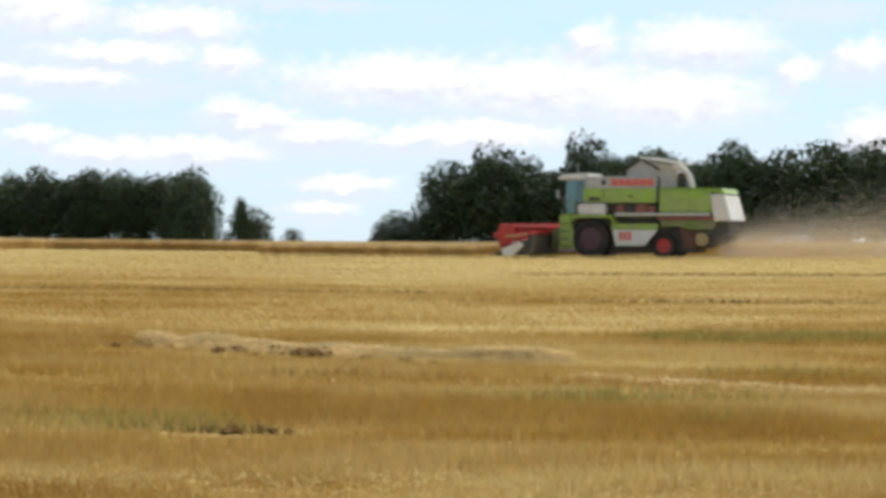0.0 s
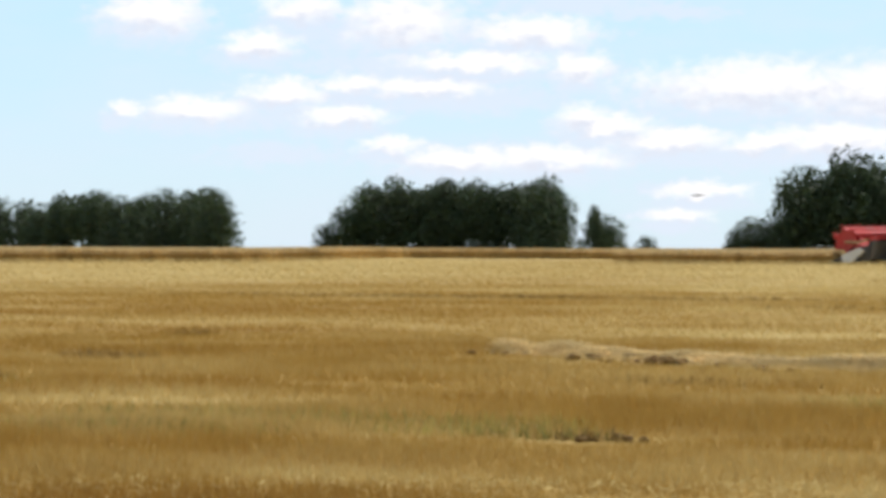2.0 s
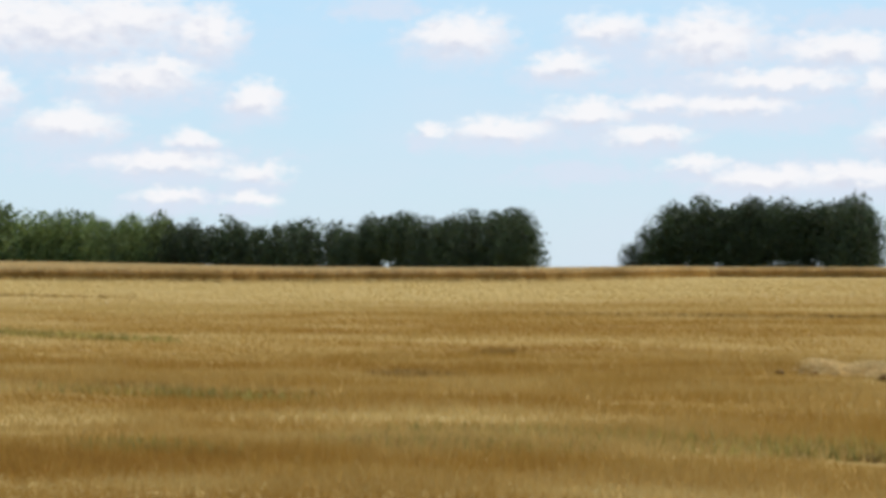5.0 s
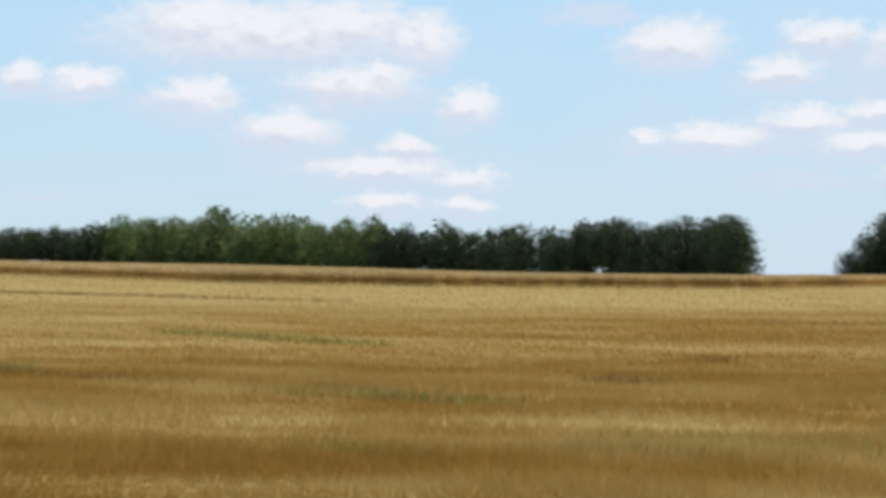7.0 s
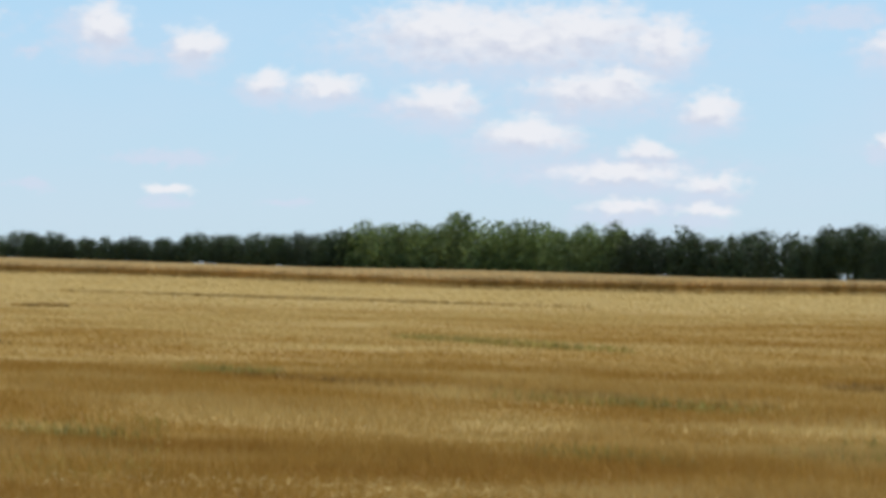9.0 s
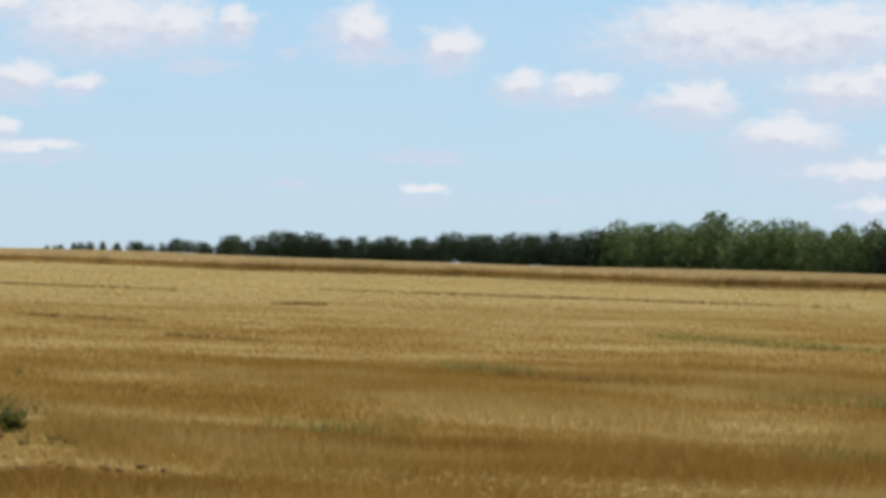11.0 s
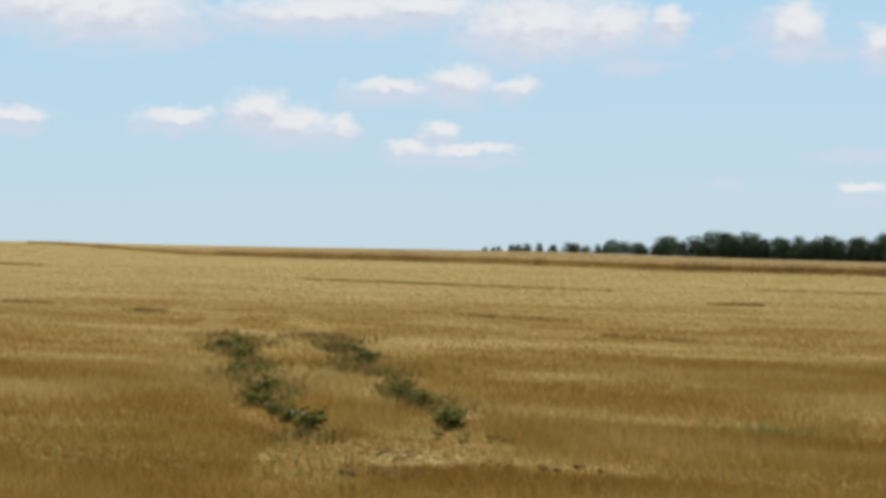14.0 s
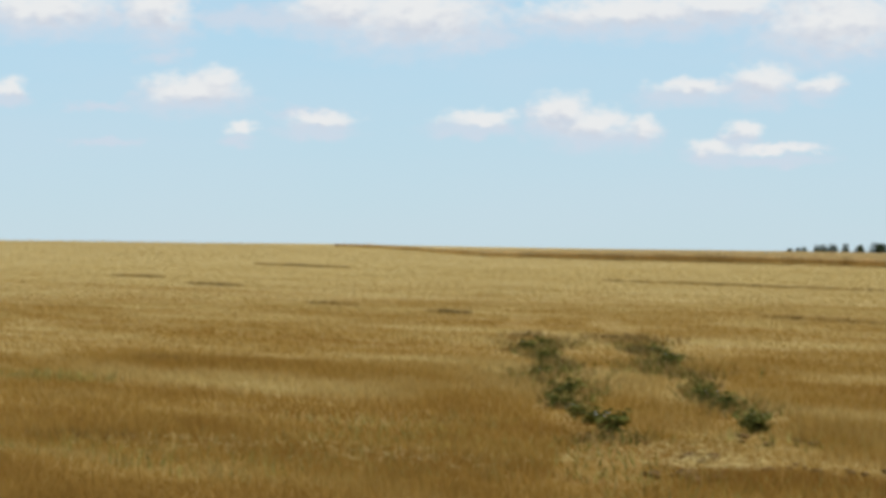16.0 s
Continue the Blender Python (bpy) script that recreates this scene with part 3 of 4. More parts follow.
def build_windbreak():
    rng = random.Random(11)
    dark = "tall dense dark green broadleaf tree in a field windbreak"
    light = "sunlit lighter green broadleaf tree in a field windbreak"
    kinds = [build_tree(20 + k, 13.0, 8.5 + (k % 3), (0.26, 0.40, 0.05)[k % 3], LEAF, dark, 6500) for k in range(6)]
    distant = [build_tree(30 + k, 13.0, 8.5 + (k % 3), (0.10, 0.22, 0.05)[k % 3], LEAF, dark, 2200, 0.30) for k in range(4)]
    pale = [build_tree(40 + k, 13.0, 11.5 + k, 0.05, LEAF_SUNLIT, light, 3000, 0.30) for k in range(3)]
    used = set()

    def put(source, turn, dist, scale, wide=1.0):
        x, y, z = place(turn, dist)
        m = pose(x, y, z, 0, 0, rng.uniform(0, 360))
        if source.name in used:
            ob = copy_thing(source, m)
        else:
            ob = source
            ob.matrix_basis = m
            used.add(source.name)
        ob.scale = (scale * wide, scale * wide, scale)

    def far_line(t):
        """The windbreak runs away from the camera to the left."""
        return float(np.interp(t, (-13, 0.5, 6, 12, 14.7, 23, 32, 40, 46), (300, 317, 390, 420, 450, 620, 800, 1050, 1150)))

    def line(t0, t1, tops, source, gap=4.6, rows=2):
        """Trees from bearing t0 to t1; tops: bearings and seen heights in thousandths of the distance."""
        t = t0
        while t <= t1:
            d = far_line(t)
            for k in range(rows):
                tall = float(np.interp(t, *tops)) * d / 1000 * rng.uniform(0.80, 1.07) * (1.0 if k == 0 else 0.94)
                tall *= 1 + 0.06 * math.sin(t * 3.1) + 0.06 * math.sin(t * 7.3 + 1)
                put(rng.choice(source), t + rng.uniform(-0.3, 0.3) * math.degrees(gap / d), d + k * 6 + rng.uniform(-2, 2), (tall + 0.6) / 13.0, rng.uniform(0.95, 1.2) * (12.0 / max(tall, 6.0)) ** 0.5)
            t += math.degrees(gap / d) * rng.uniform(0.85, 1.15)

    open_kinds = [kinds[1], kinds[4], kinds[0], kinds[3]]
    bushy = [kinds[2], kinds[5]]
    line(-13.0, 0.3, ((-13, 0.3), (11, 11)), bushy, 6.5, 1)
    line(6.6, 11.0, ((6.2, 12.0), (12, 9)), bushy, 3.8, 1)
    line(-13.0, -0.4, ((-13, -8.5, -7.3, -6.6, -5.5, -4.6, -3.4, -2.3, -1.0, 0.1), (47, 47, 47, 39, 43, 44, 49, 45, 45, 42)), open_kinds, 4.2)
    put(kinds[5], -0.05, 316, 13.2 / 13)
    put(kinds[2], 0.12, 318, 11.2 / 13)
    for turn, tall in ((0.85, 5.4), (1.25, 5.8), (1.6, 4.0)):
        put(bushy[tall > 5], turn, 320, tall / 13, 1.3)
    line(6.5, 11.2, ((6.2, 7.5, 8.6, 9.6, 10.8, 11.3), (34, 35.5, 32, 34.5, 32.5, 34)), open_kinds, 4.0)
    put(kinds[2], 11.25, 418, 13.2 / 13)
    put(kinds[5], 11.75, 420, 9.5 / 13)
    put(kinds[2], 12.2, 420, 6.0 / 13, 1.2)
    put(kinds[1], 5.25, 374, 8.8 / 13, 0.5)
    put(kinds[2], 5.05, 376, 7.2 / 13, 1.6)
    put(kinds[5], 4.9, 378, 5.0 / 13, 1.6)
    line(3.95, 4.05, ((3.9, 4.1), (9, 9)), bushy, 3.0, 1)
    line(15.0, 20.0, ((15, 20), (9, 7)), bushy, 7.0, 1)
    put(kinds[5], 15.05, 452, 12.5 / 13, 1.0)
    put(kinds[2], 15.2, 455, 14.0 / 13, 0.9)
    put(kinds[2], 6.35, 385, 12.3 / 13, 1.0)
    put(kinds[5], 6.6, 388, 13.2 / 13, 1.0)
    line(15.35, 20.0, ((15, 16.5, 18.5, 20), (31, 29, 26, 23.5)), kinds)
    line(20.0, 24.6, ((20, 21, 24), (23.5, 22, 21)), distant)
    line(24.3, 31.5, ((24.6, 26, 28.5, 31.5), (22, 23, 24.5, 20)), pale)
    line(31.3, 39.5, ((31.6, 33.5, 35, 36, 37, 40.5, 41.2, 43, 45.6), (18, 16.5, 14, 13, 11, 13, 8, 6, 3)), distant)
    for k in range(26):
        turn = 39.6 + 6.2 * k / 25 + rng.uniform(-0.12, 0.12)
        tall = float(np.interp(turn, (39.6, 41.2, 43, 45.6), (13, 8, 5.5, 2.0))) * rng.uniform(0.6, 1.15)
        put(rng.choice(distant), turn, 1080 + rng.uniform(-30, 30), (tall + 1.0) / 13, rng.uniform(1.3, 2.3))


build_windbreak()


# ---------------------------------------------------------------- weeds and straw on the field
WEED_DRY = material("dry_weed", (0.35, 0.225, 0.07), 0.8, vary=0.3, scale=2.0, island=0.45, second=(0.20, 0.135, 0.05), second_scale=0.8, translucent=0.2)
WEED_PALE = material("young_green_growth", (0.27, 0.25, 0.055), 0.7, vary=0.25, scale=1.0, island=0.4, second=(0.34, 0.28, 0.07), second_scale=0.5, translucent=0.3)
PETAL = material("white_petal", (0.78, 0.78, 0.74), 0.6, vary=0.1, scale=20)
CLOD = material("dark_earth_and_gaps", (0.11, 0.058, 0.02), 0.95, vary=0.35, scale=9.0, second=(0.28, 0.175, 0.065), second_scale=3.0, bump=0.03)


def patch_points(n, cx, cy, rx, ry, turn, rng):
    """Points gathered in an oval, thinner towards its rim."""
    a, d = rng.uniform(0, 2 * np.pi, n), rng.uniform(0, 1, n) ** 0.7
    u, v = np.cos(a) * d * rx, np.sin(a) * d * ry
    c, s = math.cos(radians(turn)), math.sin(radians(turn))
    return cx + u * c - v * s, cy + u * s + v * c


def build_growth():
    """Low green growth between the stubble rows."""
    rng = np.random.default_rng(31)
    green = ((4.9, 29.9, 2.3, 0.9, 1), (3.9, 22.6, 1.5, 0.45, -12), (2.3, 17.4, 0.45, 0.25, 0), (-2.6, 17.4, 1.2, 0.22, -10), (1.6, 19.6, 1.6, 0.8, -8),
             (-18.0, 34.9, 3.6, 0.45, -26), (-16.6, 24.2, 0.9, 0.3, 0), (-4.6, 17.7, 1.6, 0.35, -4), (-5.0, 16.4, 1.2, 0.3, -5), (-2.4, 16.7, 1.2, 0.2, -8),
             (-12.0, 15.1, 0.9, 0.25, -10), (-24.6, 11.7, 1.0, 0.4, 20), (-9.5, 21.5, 2.2, 0.3, -12), (-7.2, 15.7, 0.9, 0.25, -10), (-23.0, 9.2, 1.2, 0.4, 20))
    parts = []
    for cx, cy, rx, ry, turn in green:
        n = int(300 * rx * (ry + 0.3) * (3.0 if cy > 29 and cx > 0 else 1.0)) + 90
        x, y = patch_points(n, cx, cy, rx, ry, turn, rng)
        wide = 0.016 * max(1.0, math.hypot(cx, cy) / 22)
        parts.append(blades(x, y, ground_z(x, y), rng.uniform(0.07, 0.17, n), wide * rng.uniform(0.6, 1.5, n), 0.9, rng))
    x, y = sector(7000, 11, 21, 36, 69, rng)
    some = patches(x * 0.6 + 5, y * 0.6) > 0.5
    x, y = x[some], y[some]
    n = len(x)
    parts.append(blades(x, y, ground_z(x, y), rng.uniform(0.05, 0.14, n), 0.013 * rng.uniform(0.6, 1.5, n), 0.9, rng))
    triangles("green_growth", np.concatenate(parts), WEED_PALE, "thin pale green regrowth between the stubble stalks", "weeds")
    dark = ((6.0, 43.5, 7.0, 0.18, -4), (-6.0, 49.0, 9.0, 0.2, -3), (-40.0, 62.0, 12.0, 0.25, -8), (-62.0, 58.0, 10.0, 0.25, -5), (14.0, 66.0, 12.0, 0.3, -3), (-1.55, 16.5, 0.45, 0.13, -8), (-8.3, 25.6, 0.6, 0.2, -6), (-8.9, 31.4, 0.5, 0.25, 0), (-8.3, 26.0, 0.7, 0.2, -8), (-39.1, 47.9, 0.9, 0.7, 0), (-34.5, 34.6, 2.4, 0.3, -10),
            (-25.8, 29.3, 1.5, 0.25, -12), (-71.0, 40.0, 2.0, 0.5, 0), (-84.6, 43.9, 2.2, 0.6, 0), (-49.8, 31.7, 1.2, 0.4, 0), (-42.9, 30.6, 0.8, 0.4, 0), (-104.0, 64.0, 5.0, 0.6, 0),
            (-10.5, 22.6, 2.4, 0.2, -12), (-1.0, 22.5, 1.3, 0.2, -14), (-14.6, 23.4, 2.0, 0.2, -12), (-27.7, 14.9, 0.8, 0.3, 10), (-17.0, 8.3, 0.8, 0.25, 20), (-5.7, 16.6, 0.8, 0.2, 0))
    parts = []
    for cx, cy, rx, ry, turn in dark:
        n = int(260 * rx * (ry + 0.3)) + 70
        x, y = patch_points(n, cx, cy, rx, ry, turn, rng)
        wide = 0.018 * max(1.0, math.hypot(cx, cy) / 20)
        parts.append(blades(x, y, ground_z(x, y), rng.uniform(0.05, 0.13, n), wide * rng.uniform(0.6, 1.5, n), 1.2, rng))
    triangles("dry_weeds", np.concatenate(parts), WEED_DRY, "withered brown weeds and flattened straw in the stubble", "weeds")


build_growth()


def build_rut_weeds():
    """Weeds fill the wheel ruts: a low sheet of leaves, and single plants."""
    rng = np.random.default_rng(35)
    leaves, dry = [], []
    for (ax, ay), (bx, by) in RUTS:
        n = 8000
        k = rng.uniform(0.08, 0.98, n)
        keep = (patches(k * 9 + ax, k * 0 + 3.5) > np.where((k > 0.16) & (k < 0.72), 0.12, 0.5)) & (rng.uniform(0, 1, n) < np.interp(k, (0.6, 0.98), (1.0, 0.25)))
        k = k[keep]
        n = len(k)
        side = rng.normal(0, 0.24, n) * (1 + 0.6 * np.sin(k * 21 + ax)) + 0.18 * np.sin(k * 37 + ax) * -0.6
        x, y = ax + (bx - ax) * k + side * 0.58, ay + (by - ay) * k + side * 0.81
        p = blades(x, y, ground_z(x, y), rng.uniform(0.04, 0.15, n), 0.018 * (1 + k) * rng.uniform(0.5, 1.4, n), 1.3, rng)
        pick = rng.uniform(0, 1, n) < 0.6 + 0.38 * (k > 0.62)
        dry.append(p[pick]), leaves.append(p[~pick])
    triangles("rut_weeds", np.concatenate(leaves), WEED, "dark green weeds grown along the two wheel ruts", "weeds")
    triangles("rut_dry_weeds", np.concatenate(dry), WEED_DRY, "brown half-dead weeds along the two wheel ruts", "weeds")


build_rut_weeds()


def build_weed_plant(seed, flowers):
    """A bushy field weed at the origin: stems, leaves and, on some, small white flowers."""
    rng = np.random.default_rng(seed)
    plant = new("weed_plant")
    tagged(plant, "bushy dark green weed with small white flowers in a rut" if flowers else "bushy dark green weed growing in a wheel rut", "weed", "weeds in the ruts")
    stems, leaves = [], []
    for k in range(16):
        a, out = rng.uniform(0, 6.28), rng.uniform(0.05, 0.24)
        tip = np.array([math.cos(a) * out, math.sin(a) * out, rng.uniform(0.18, 0.36)])
        s = np.array([-math.sin(a), math.cos(a), 0]) * 0.006
        stems += [[-s, s, tip], [np.array([0, 0, 0.0]), s * 1.5, tip * 0.98]]
        for _ in range(16):
            c = tip * rng.uniform(0.25, 1.05) + rng.normal(0, 0.03, 3)
            leaves.append(c + rng.normal(0, 0.035, (3, 3)))
    bloom = []
    for _ in range(flowers):
        c = np.array([rng.uniform(-0.2, 0.2), rng.uniform(-0.2, 0.2), rng.uniform(0.22, 0.36)])
        for q in range(5):
            a = q * 1.257
            d, e = np.array([math.cos(a), math.sin(a), 0.3]), np.array([math.cos(a + 0.9), math.sin(a + 0.9), 0.3])
            bloom.append([c, c + d * 0.026, c + e * 0.026])
    for name, pts, mat in (("stems", stems, WEED_DRY), ("leaves", leaves, WEED), ("flowers", bloom, PETAL)):
        if len(pts):
            ob = triangles(name, np.array(pts), mat, "", "")
            ob.parent = plant
    return plant


def build_weed_plants():
    rng = random.Random(5)
    kinds = [build_weed_plant(50, 0), build_weed_plant(51, 8), build_weed_plant(52, 0), build_weed_plant(53, 6)]
    fresh = list(kinds)
    spots = [(0, k / 100, 1.0) for k in (12, 15, 18, 21, 25, 37, 47, 55, 59)] + [(1, k / 100, 1.0) for k in (6, 9, 15, 18, 21, 26, 42, 46, 49)]
    for n, (rut, k, size) in enumerate(spots):
        (ax, ay), (bx, by) = RUTS[rut]
        x = ax + (bx - ax) * k + rng.uniform(-0.12, 0.12)
        y = ay + (by - ay) * k + rng.uniform(-0.12, 0.12) - 0.18 * math.sin(k * 37 + ax)
        source = kinds[(1, 0, 3, 2, 0)[n % 5]]
        m = pose(x, y, float(ground_z(x, y)) - 0.005, 0, 0, rng.uniform(0, 360))
        if source in fresh:
            fresh.remove(source)
            ob = source
            ob.matrix_basis = m
        else:
            ob = copy_thing(source, m)
        s = rng.uniform(0.45, 0.72) * size
        ob.scale = (s * 1.1, s * 1.1, s * 0.75)


build_weed_plants()


def straw_heap(name, path, wide, high, count, seed, label, mat=None):
    """A low uneven ridge of loose straw along a path: a lumpy core under crossed stalks."""
    rng = np.random.default_rng(seed)
    path = np.array(path, float)
    k = rng.uniform(0, len(path) - 1.001, count)
    i = k.astype(int)
    c = path[i] + (path[i + 1] - path[i]) * (k - i)[:, None]
    off = rng.normal(0, wide * 0.35, count)
    lump = 0.35 + 0.9 * patches(c[:, 0] * 2.1 + seed, c[:, 1] * 2.1)
    x, y = c[:, 0] + rng.normal(0, 0.08, count), c[:, 1] + off
    top = high * lump * np.exp(-(off / (wide * 0.45)) ** 2)
    z = ground_z(x, y) + top * rng.uniform(0, 1, count) ** 0.4 + 0.02
    a = rng.uniform(0, 2 * np.pi, count)
    ln, w = rng.uniform(0.05, 0.15, count), rng.uniform(0.006, 0.013, count)
    d = np.stack([np.cos(a) * ln, np.sin(a) * ln, rng.normal(0, 0.035, count)], 1)
    s = np.stack([-np.sin(a) * w, np.cos(a) * w, rng.uniform(-0.01, 0.01, count)], 1)
    m = np.stack([x, y, z], 1)
    return triangles(name, np.stack([m - d / 2 - s / 2, m - d / 2 + s / 2, m + d / 2], 1), mat or STRAW, label, "straw")


straw_heap("straw_windrow", ((-3.8, 28.2), (-2.6, 27.3), (-1.5, 26.5), (-0.5, 25.6), (0.5, 25.3), (1.4, 25.0)), 0.95, 0.15, 26000, 61, "low pale windrow of threshed straw left on the stubble")
straw_heap("straw_windrow", ((1.4, 22.6), (2.3, 21.6), (3.5, 20.6), (5.2, 20.0)), 0.6, 0.04, 2600, 62, "thin pale trail of threshed straw left on the stubble")
straw_heap("loose_straw", ((-13.8, 12.2), (-12.6, 11.4), (-11.7, 10.9)), 0.9, 0.03, 700, 63, "pale flattened straw between the two wheel ruts", CHAFF_COVER)
straw_heap("loose_straw", ((-6.0, 12.6), (-3.0, 13.2), (0.0, 13.3), (3.2, 13.0)), 1.1, 0.03, 2000, 64, "pale scattered straw along the field margin", CHAFF_COVER)
straw_heap("loose_straw", ((-9.8, 12.2), (-7.0, 12.8), (-4.0, 13.2)), 1.2, 0.03, 1200, 65, "pale scattered straw along the field margin", CHAFF_COVER)
straw_heap("loose_straw", ((-16.9, 8.4), (-14.5, 9.4), (-13.0, 10.1)), 1.4, 0.03, 900, 67, "pale scattered straw along the field margin", CHAFF_COVER)


def build_clod(seed):
    rng = np.random.default_rng(seed)
    bm = bmesh.new()
    bmesh.ops.create_icosphere(bm, subdivisions=2, radius=0.5)
    for v in bm.verts:
        v.co *= 0.75 + 0.5 * noise.noise(v.co * 2.3 + Vector((seed, 0, 0)))
        v.co.z *= 0.55
    me = bpy.data.meshes.new("earth_clod")
    bm.to_mesh(me), bm.free()
    me.materials.append(CLOD)
    return me


def build_clods():
    rng = random.Random(8)
    kinds = [build_clod(k) for k in range(5)]
    for cx, cy, n, spread, size in ((-11.7, 10.3, 9, 0.22, 0.15), (-12.6, 11.4, 6, 0.2, 0.10), (-13.1, 13.0, 12, 0.5, 0.09), (-11.6, 11.7, 10, 0.5, 0.08), (-11.1, 11.4, 8, 0.4, 0.08),
                                    # lumps along the windrow stand in for shadow gaps in its straw
                                    (-2.55, 26.5, 9, 0.26, 0.18), (-1.45, 25.7, 7, 0.10, 0.22), (-0.8, 24.9, 6, 0.3, 0.15), (-3.5, 27.5, 6, 0.2, 0.14), (-2.0, 26.2, 4, 0.3, 0.12), (-0.2, 24.6, 4, 0.2, 0.12), (-1.5, 16.45, 9, 0.22, 0.10)):
        for _ in range(n):
            x, y = cx + rng.gauss(0, spread), cy + rng.gauss(0, spread * 0.5)
            s = size * rng.uniform(0.5, 1.3)
            ob = new("earth_clod", rng.choice(kinds))
            ob.matrix_basis = pose(x, y, float(ground_z(x, y)) + s * 0.22, 0, 0, rng.uniform(0, 360))
            ob.scale = (s * 1.3, s, s)
            tagged(ob, "dark lump: dry earth in the stubble, shadow gaps in the windrow", "earth clod", "earth clods")


build_clods()


# ---------------------------------------------------------------- combine harvester
GREEN = material("lime_green_paint", (0.24, 0.36, 0.028), 0.4, vary=0.12, scale=2.5, second=(0.24, 0.30, 0.07), second_scale=0.9, coat=0.2)
GREEN_DARK = material("worn_green_paint", (0.13, 0.18, 0.03), 0.55, vary=0.2, scale=3.0, second=(0.20, 0.17, 0.09), second_scale=1.2)
WHITE = material("dusty_white_paint", (0.62, 0.60, 0.56), 0.5, vary=0.08, scale=3.0, second=(0.58, 0.54, 0.47), second_scale=0.8)
GREY = material("light_grey_paint", (0.37, 0.36, 0.34), 0.5, vary=0.12, scale=3.0, second=(0.38, 0.35, 0.30), second_scale=0.9)
RED = material("bright_red_paint", (0.46, 0.018, 0.012), 0.65, vary=0.12, scale=4.0, second=(0.36, 0.04, 0.03), second_scale=1.0)
LETTER = material("red_lettering", (0.56, 0.10, 0.08), 0.5, vary=0.05)
RUST = material("rust_brown_paint", (0.20, 0.075, 0.05), 0.7, vary=0.25, scale=5.0)
DARK = material("dark_machinery", (0.035, 0.033, 0.03), 0.7, vary=0.3, scale=4.0, second=(0.09, 0.07, 0.045), second_scale=1.5)
STEEL = material("dull_steel", (0.42, 0.41, 0.38), 0.45, 0.7, vary=0.15, scale=5.0)
TYRE = material("dusty_tyre", (0.035, 0.032, 0.030), 0.85, vary=0.3, scale=6.0, second=(0.055, 0.043, 0.032), second_scale=2.0)
RIM_DARK = material("maroon_rim", (0.075, 0.03, 0.035), 0.6, vary=0.2, scale=5.0)
TAN = material("tan_strap", (0.36, 0.25, 0.11), 0.7, vary=0.15, scale=6.0)


def glass_material():
    mat = bpy.data.materials.new("tinted_cab_glass")
    mat.use_nodes = True
    b = mat.node_tree.nodes["Principled BSDF"]
    b.inputs["Base Color"].default_value = (0.45, 0.68, 0.70, 1)
    b.inputs["Transmission Weight"].default_value, b.inputs["Roughness"].default_value, b.inputs["IOR"].default_value = 0.9, 0.03, 1.45
    return mat


GLASS = glass_material()


def part(name, bm, mat, parent, label=""):
    me = bpy.data.meshes.new(name)
    bm.to_mesh(me), bm.free()
    me.materials.append(mat)
    ob = new(name, me)
    ob.parent = parent
    return tagged(ob, label) if label else ob


def prism(profile, y0, y1, bevel=0.03):
    """A plate or body: a profile of (x, z) carried from y0 to y1, with rounded edges."""
    bm = bmesh.new()
    a = [bm.verts.new((x, y0, z)) for x, z in profile]
    b = [bm.verts.new((x, y1, z)) for x, z in profile]
    n = len(profile)
    bm.faces.new(a), bm.faces.new(b[::-1])
    for k in range(n):
        bm.faces.new((a[k], b[k], b[(k + 1) % n], a[(k + 1) % n]))
    bmesh.ops.recalc_face_normals(bm, faces=bm.faces)
    if bevel:
        bmesh.ops.bevel(bm, geom=bm.edges[:], offset=bevel, segments=2, affect="EDGES", clamp_overlap=True)
    return bm


def block(x0, x1, y0, y1, z0, z1, bevel=0.03):
    return prism(((x0, z0), (x1, z0), (x1, z1), (x0, z1)), y0, y1, bevel)


def ring_body(rows, seg=32, centre=(0, 0, 0)):
    """A body turned about the y axis: rows of (y, radius)."""
    bm = bmesh.new()
    rings = [[bm.verts.new((centre[0] + math.cos(k * 2 * math.pi / seg) * r, centre[1] + y, centre[2] + math.sin(k * 2 * math.pi / seg) * r)) for k in range(seg)] for y, r in rows]
    for a, b in zip(rings, rings[1:]):
        for k in range(seg):
            bm.faces.new((a[k], a[(k + 1) % seg], b[(k + 1) % seg], b[k]))
    bm.faces.new(rings[0]), bm.faces.new(rings[-1][::-1])
    bmesh.ops.recalc_face_normals(bm, faces=bm.faces)
    return bm


def tube(points, radius, seg=10, bm=None):
    bm = bm or bmesh.new()
    pts = [Vector(p) for p in points]
    rings = []
    for k, p in enumerate(pts):
        d = (pts[min(k + 1, len(pts) - 1)] - pts[max(k - 1, 0)]).normalized()
        q = d.to_track_quat("Z", "Y").to_matrix()
        rings.append([bm.verts.new(p + q @ Vector((math.cos(s * 2 * math.pi / seg) * radius, math.sin(s * 2 * math.pi / seg) * radius, 0))) for s in range(seg)])
    for a, b in zip(rings, rings[1:]):
        for s in range(seg):
            bm.faces.new((a[s], a[(s + 1) % seg], b[(s + 1) % seg], b[s]))
    bm.faces.new(rings[0][::-1]), bm.faces.new(rings[-1])
    bmesh.ops.recalc_face_normals(bm, faces=bm.faces)
    return bm


def smooth(ob):
    ob.data.shade_smooth()
    return ob


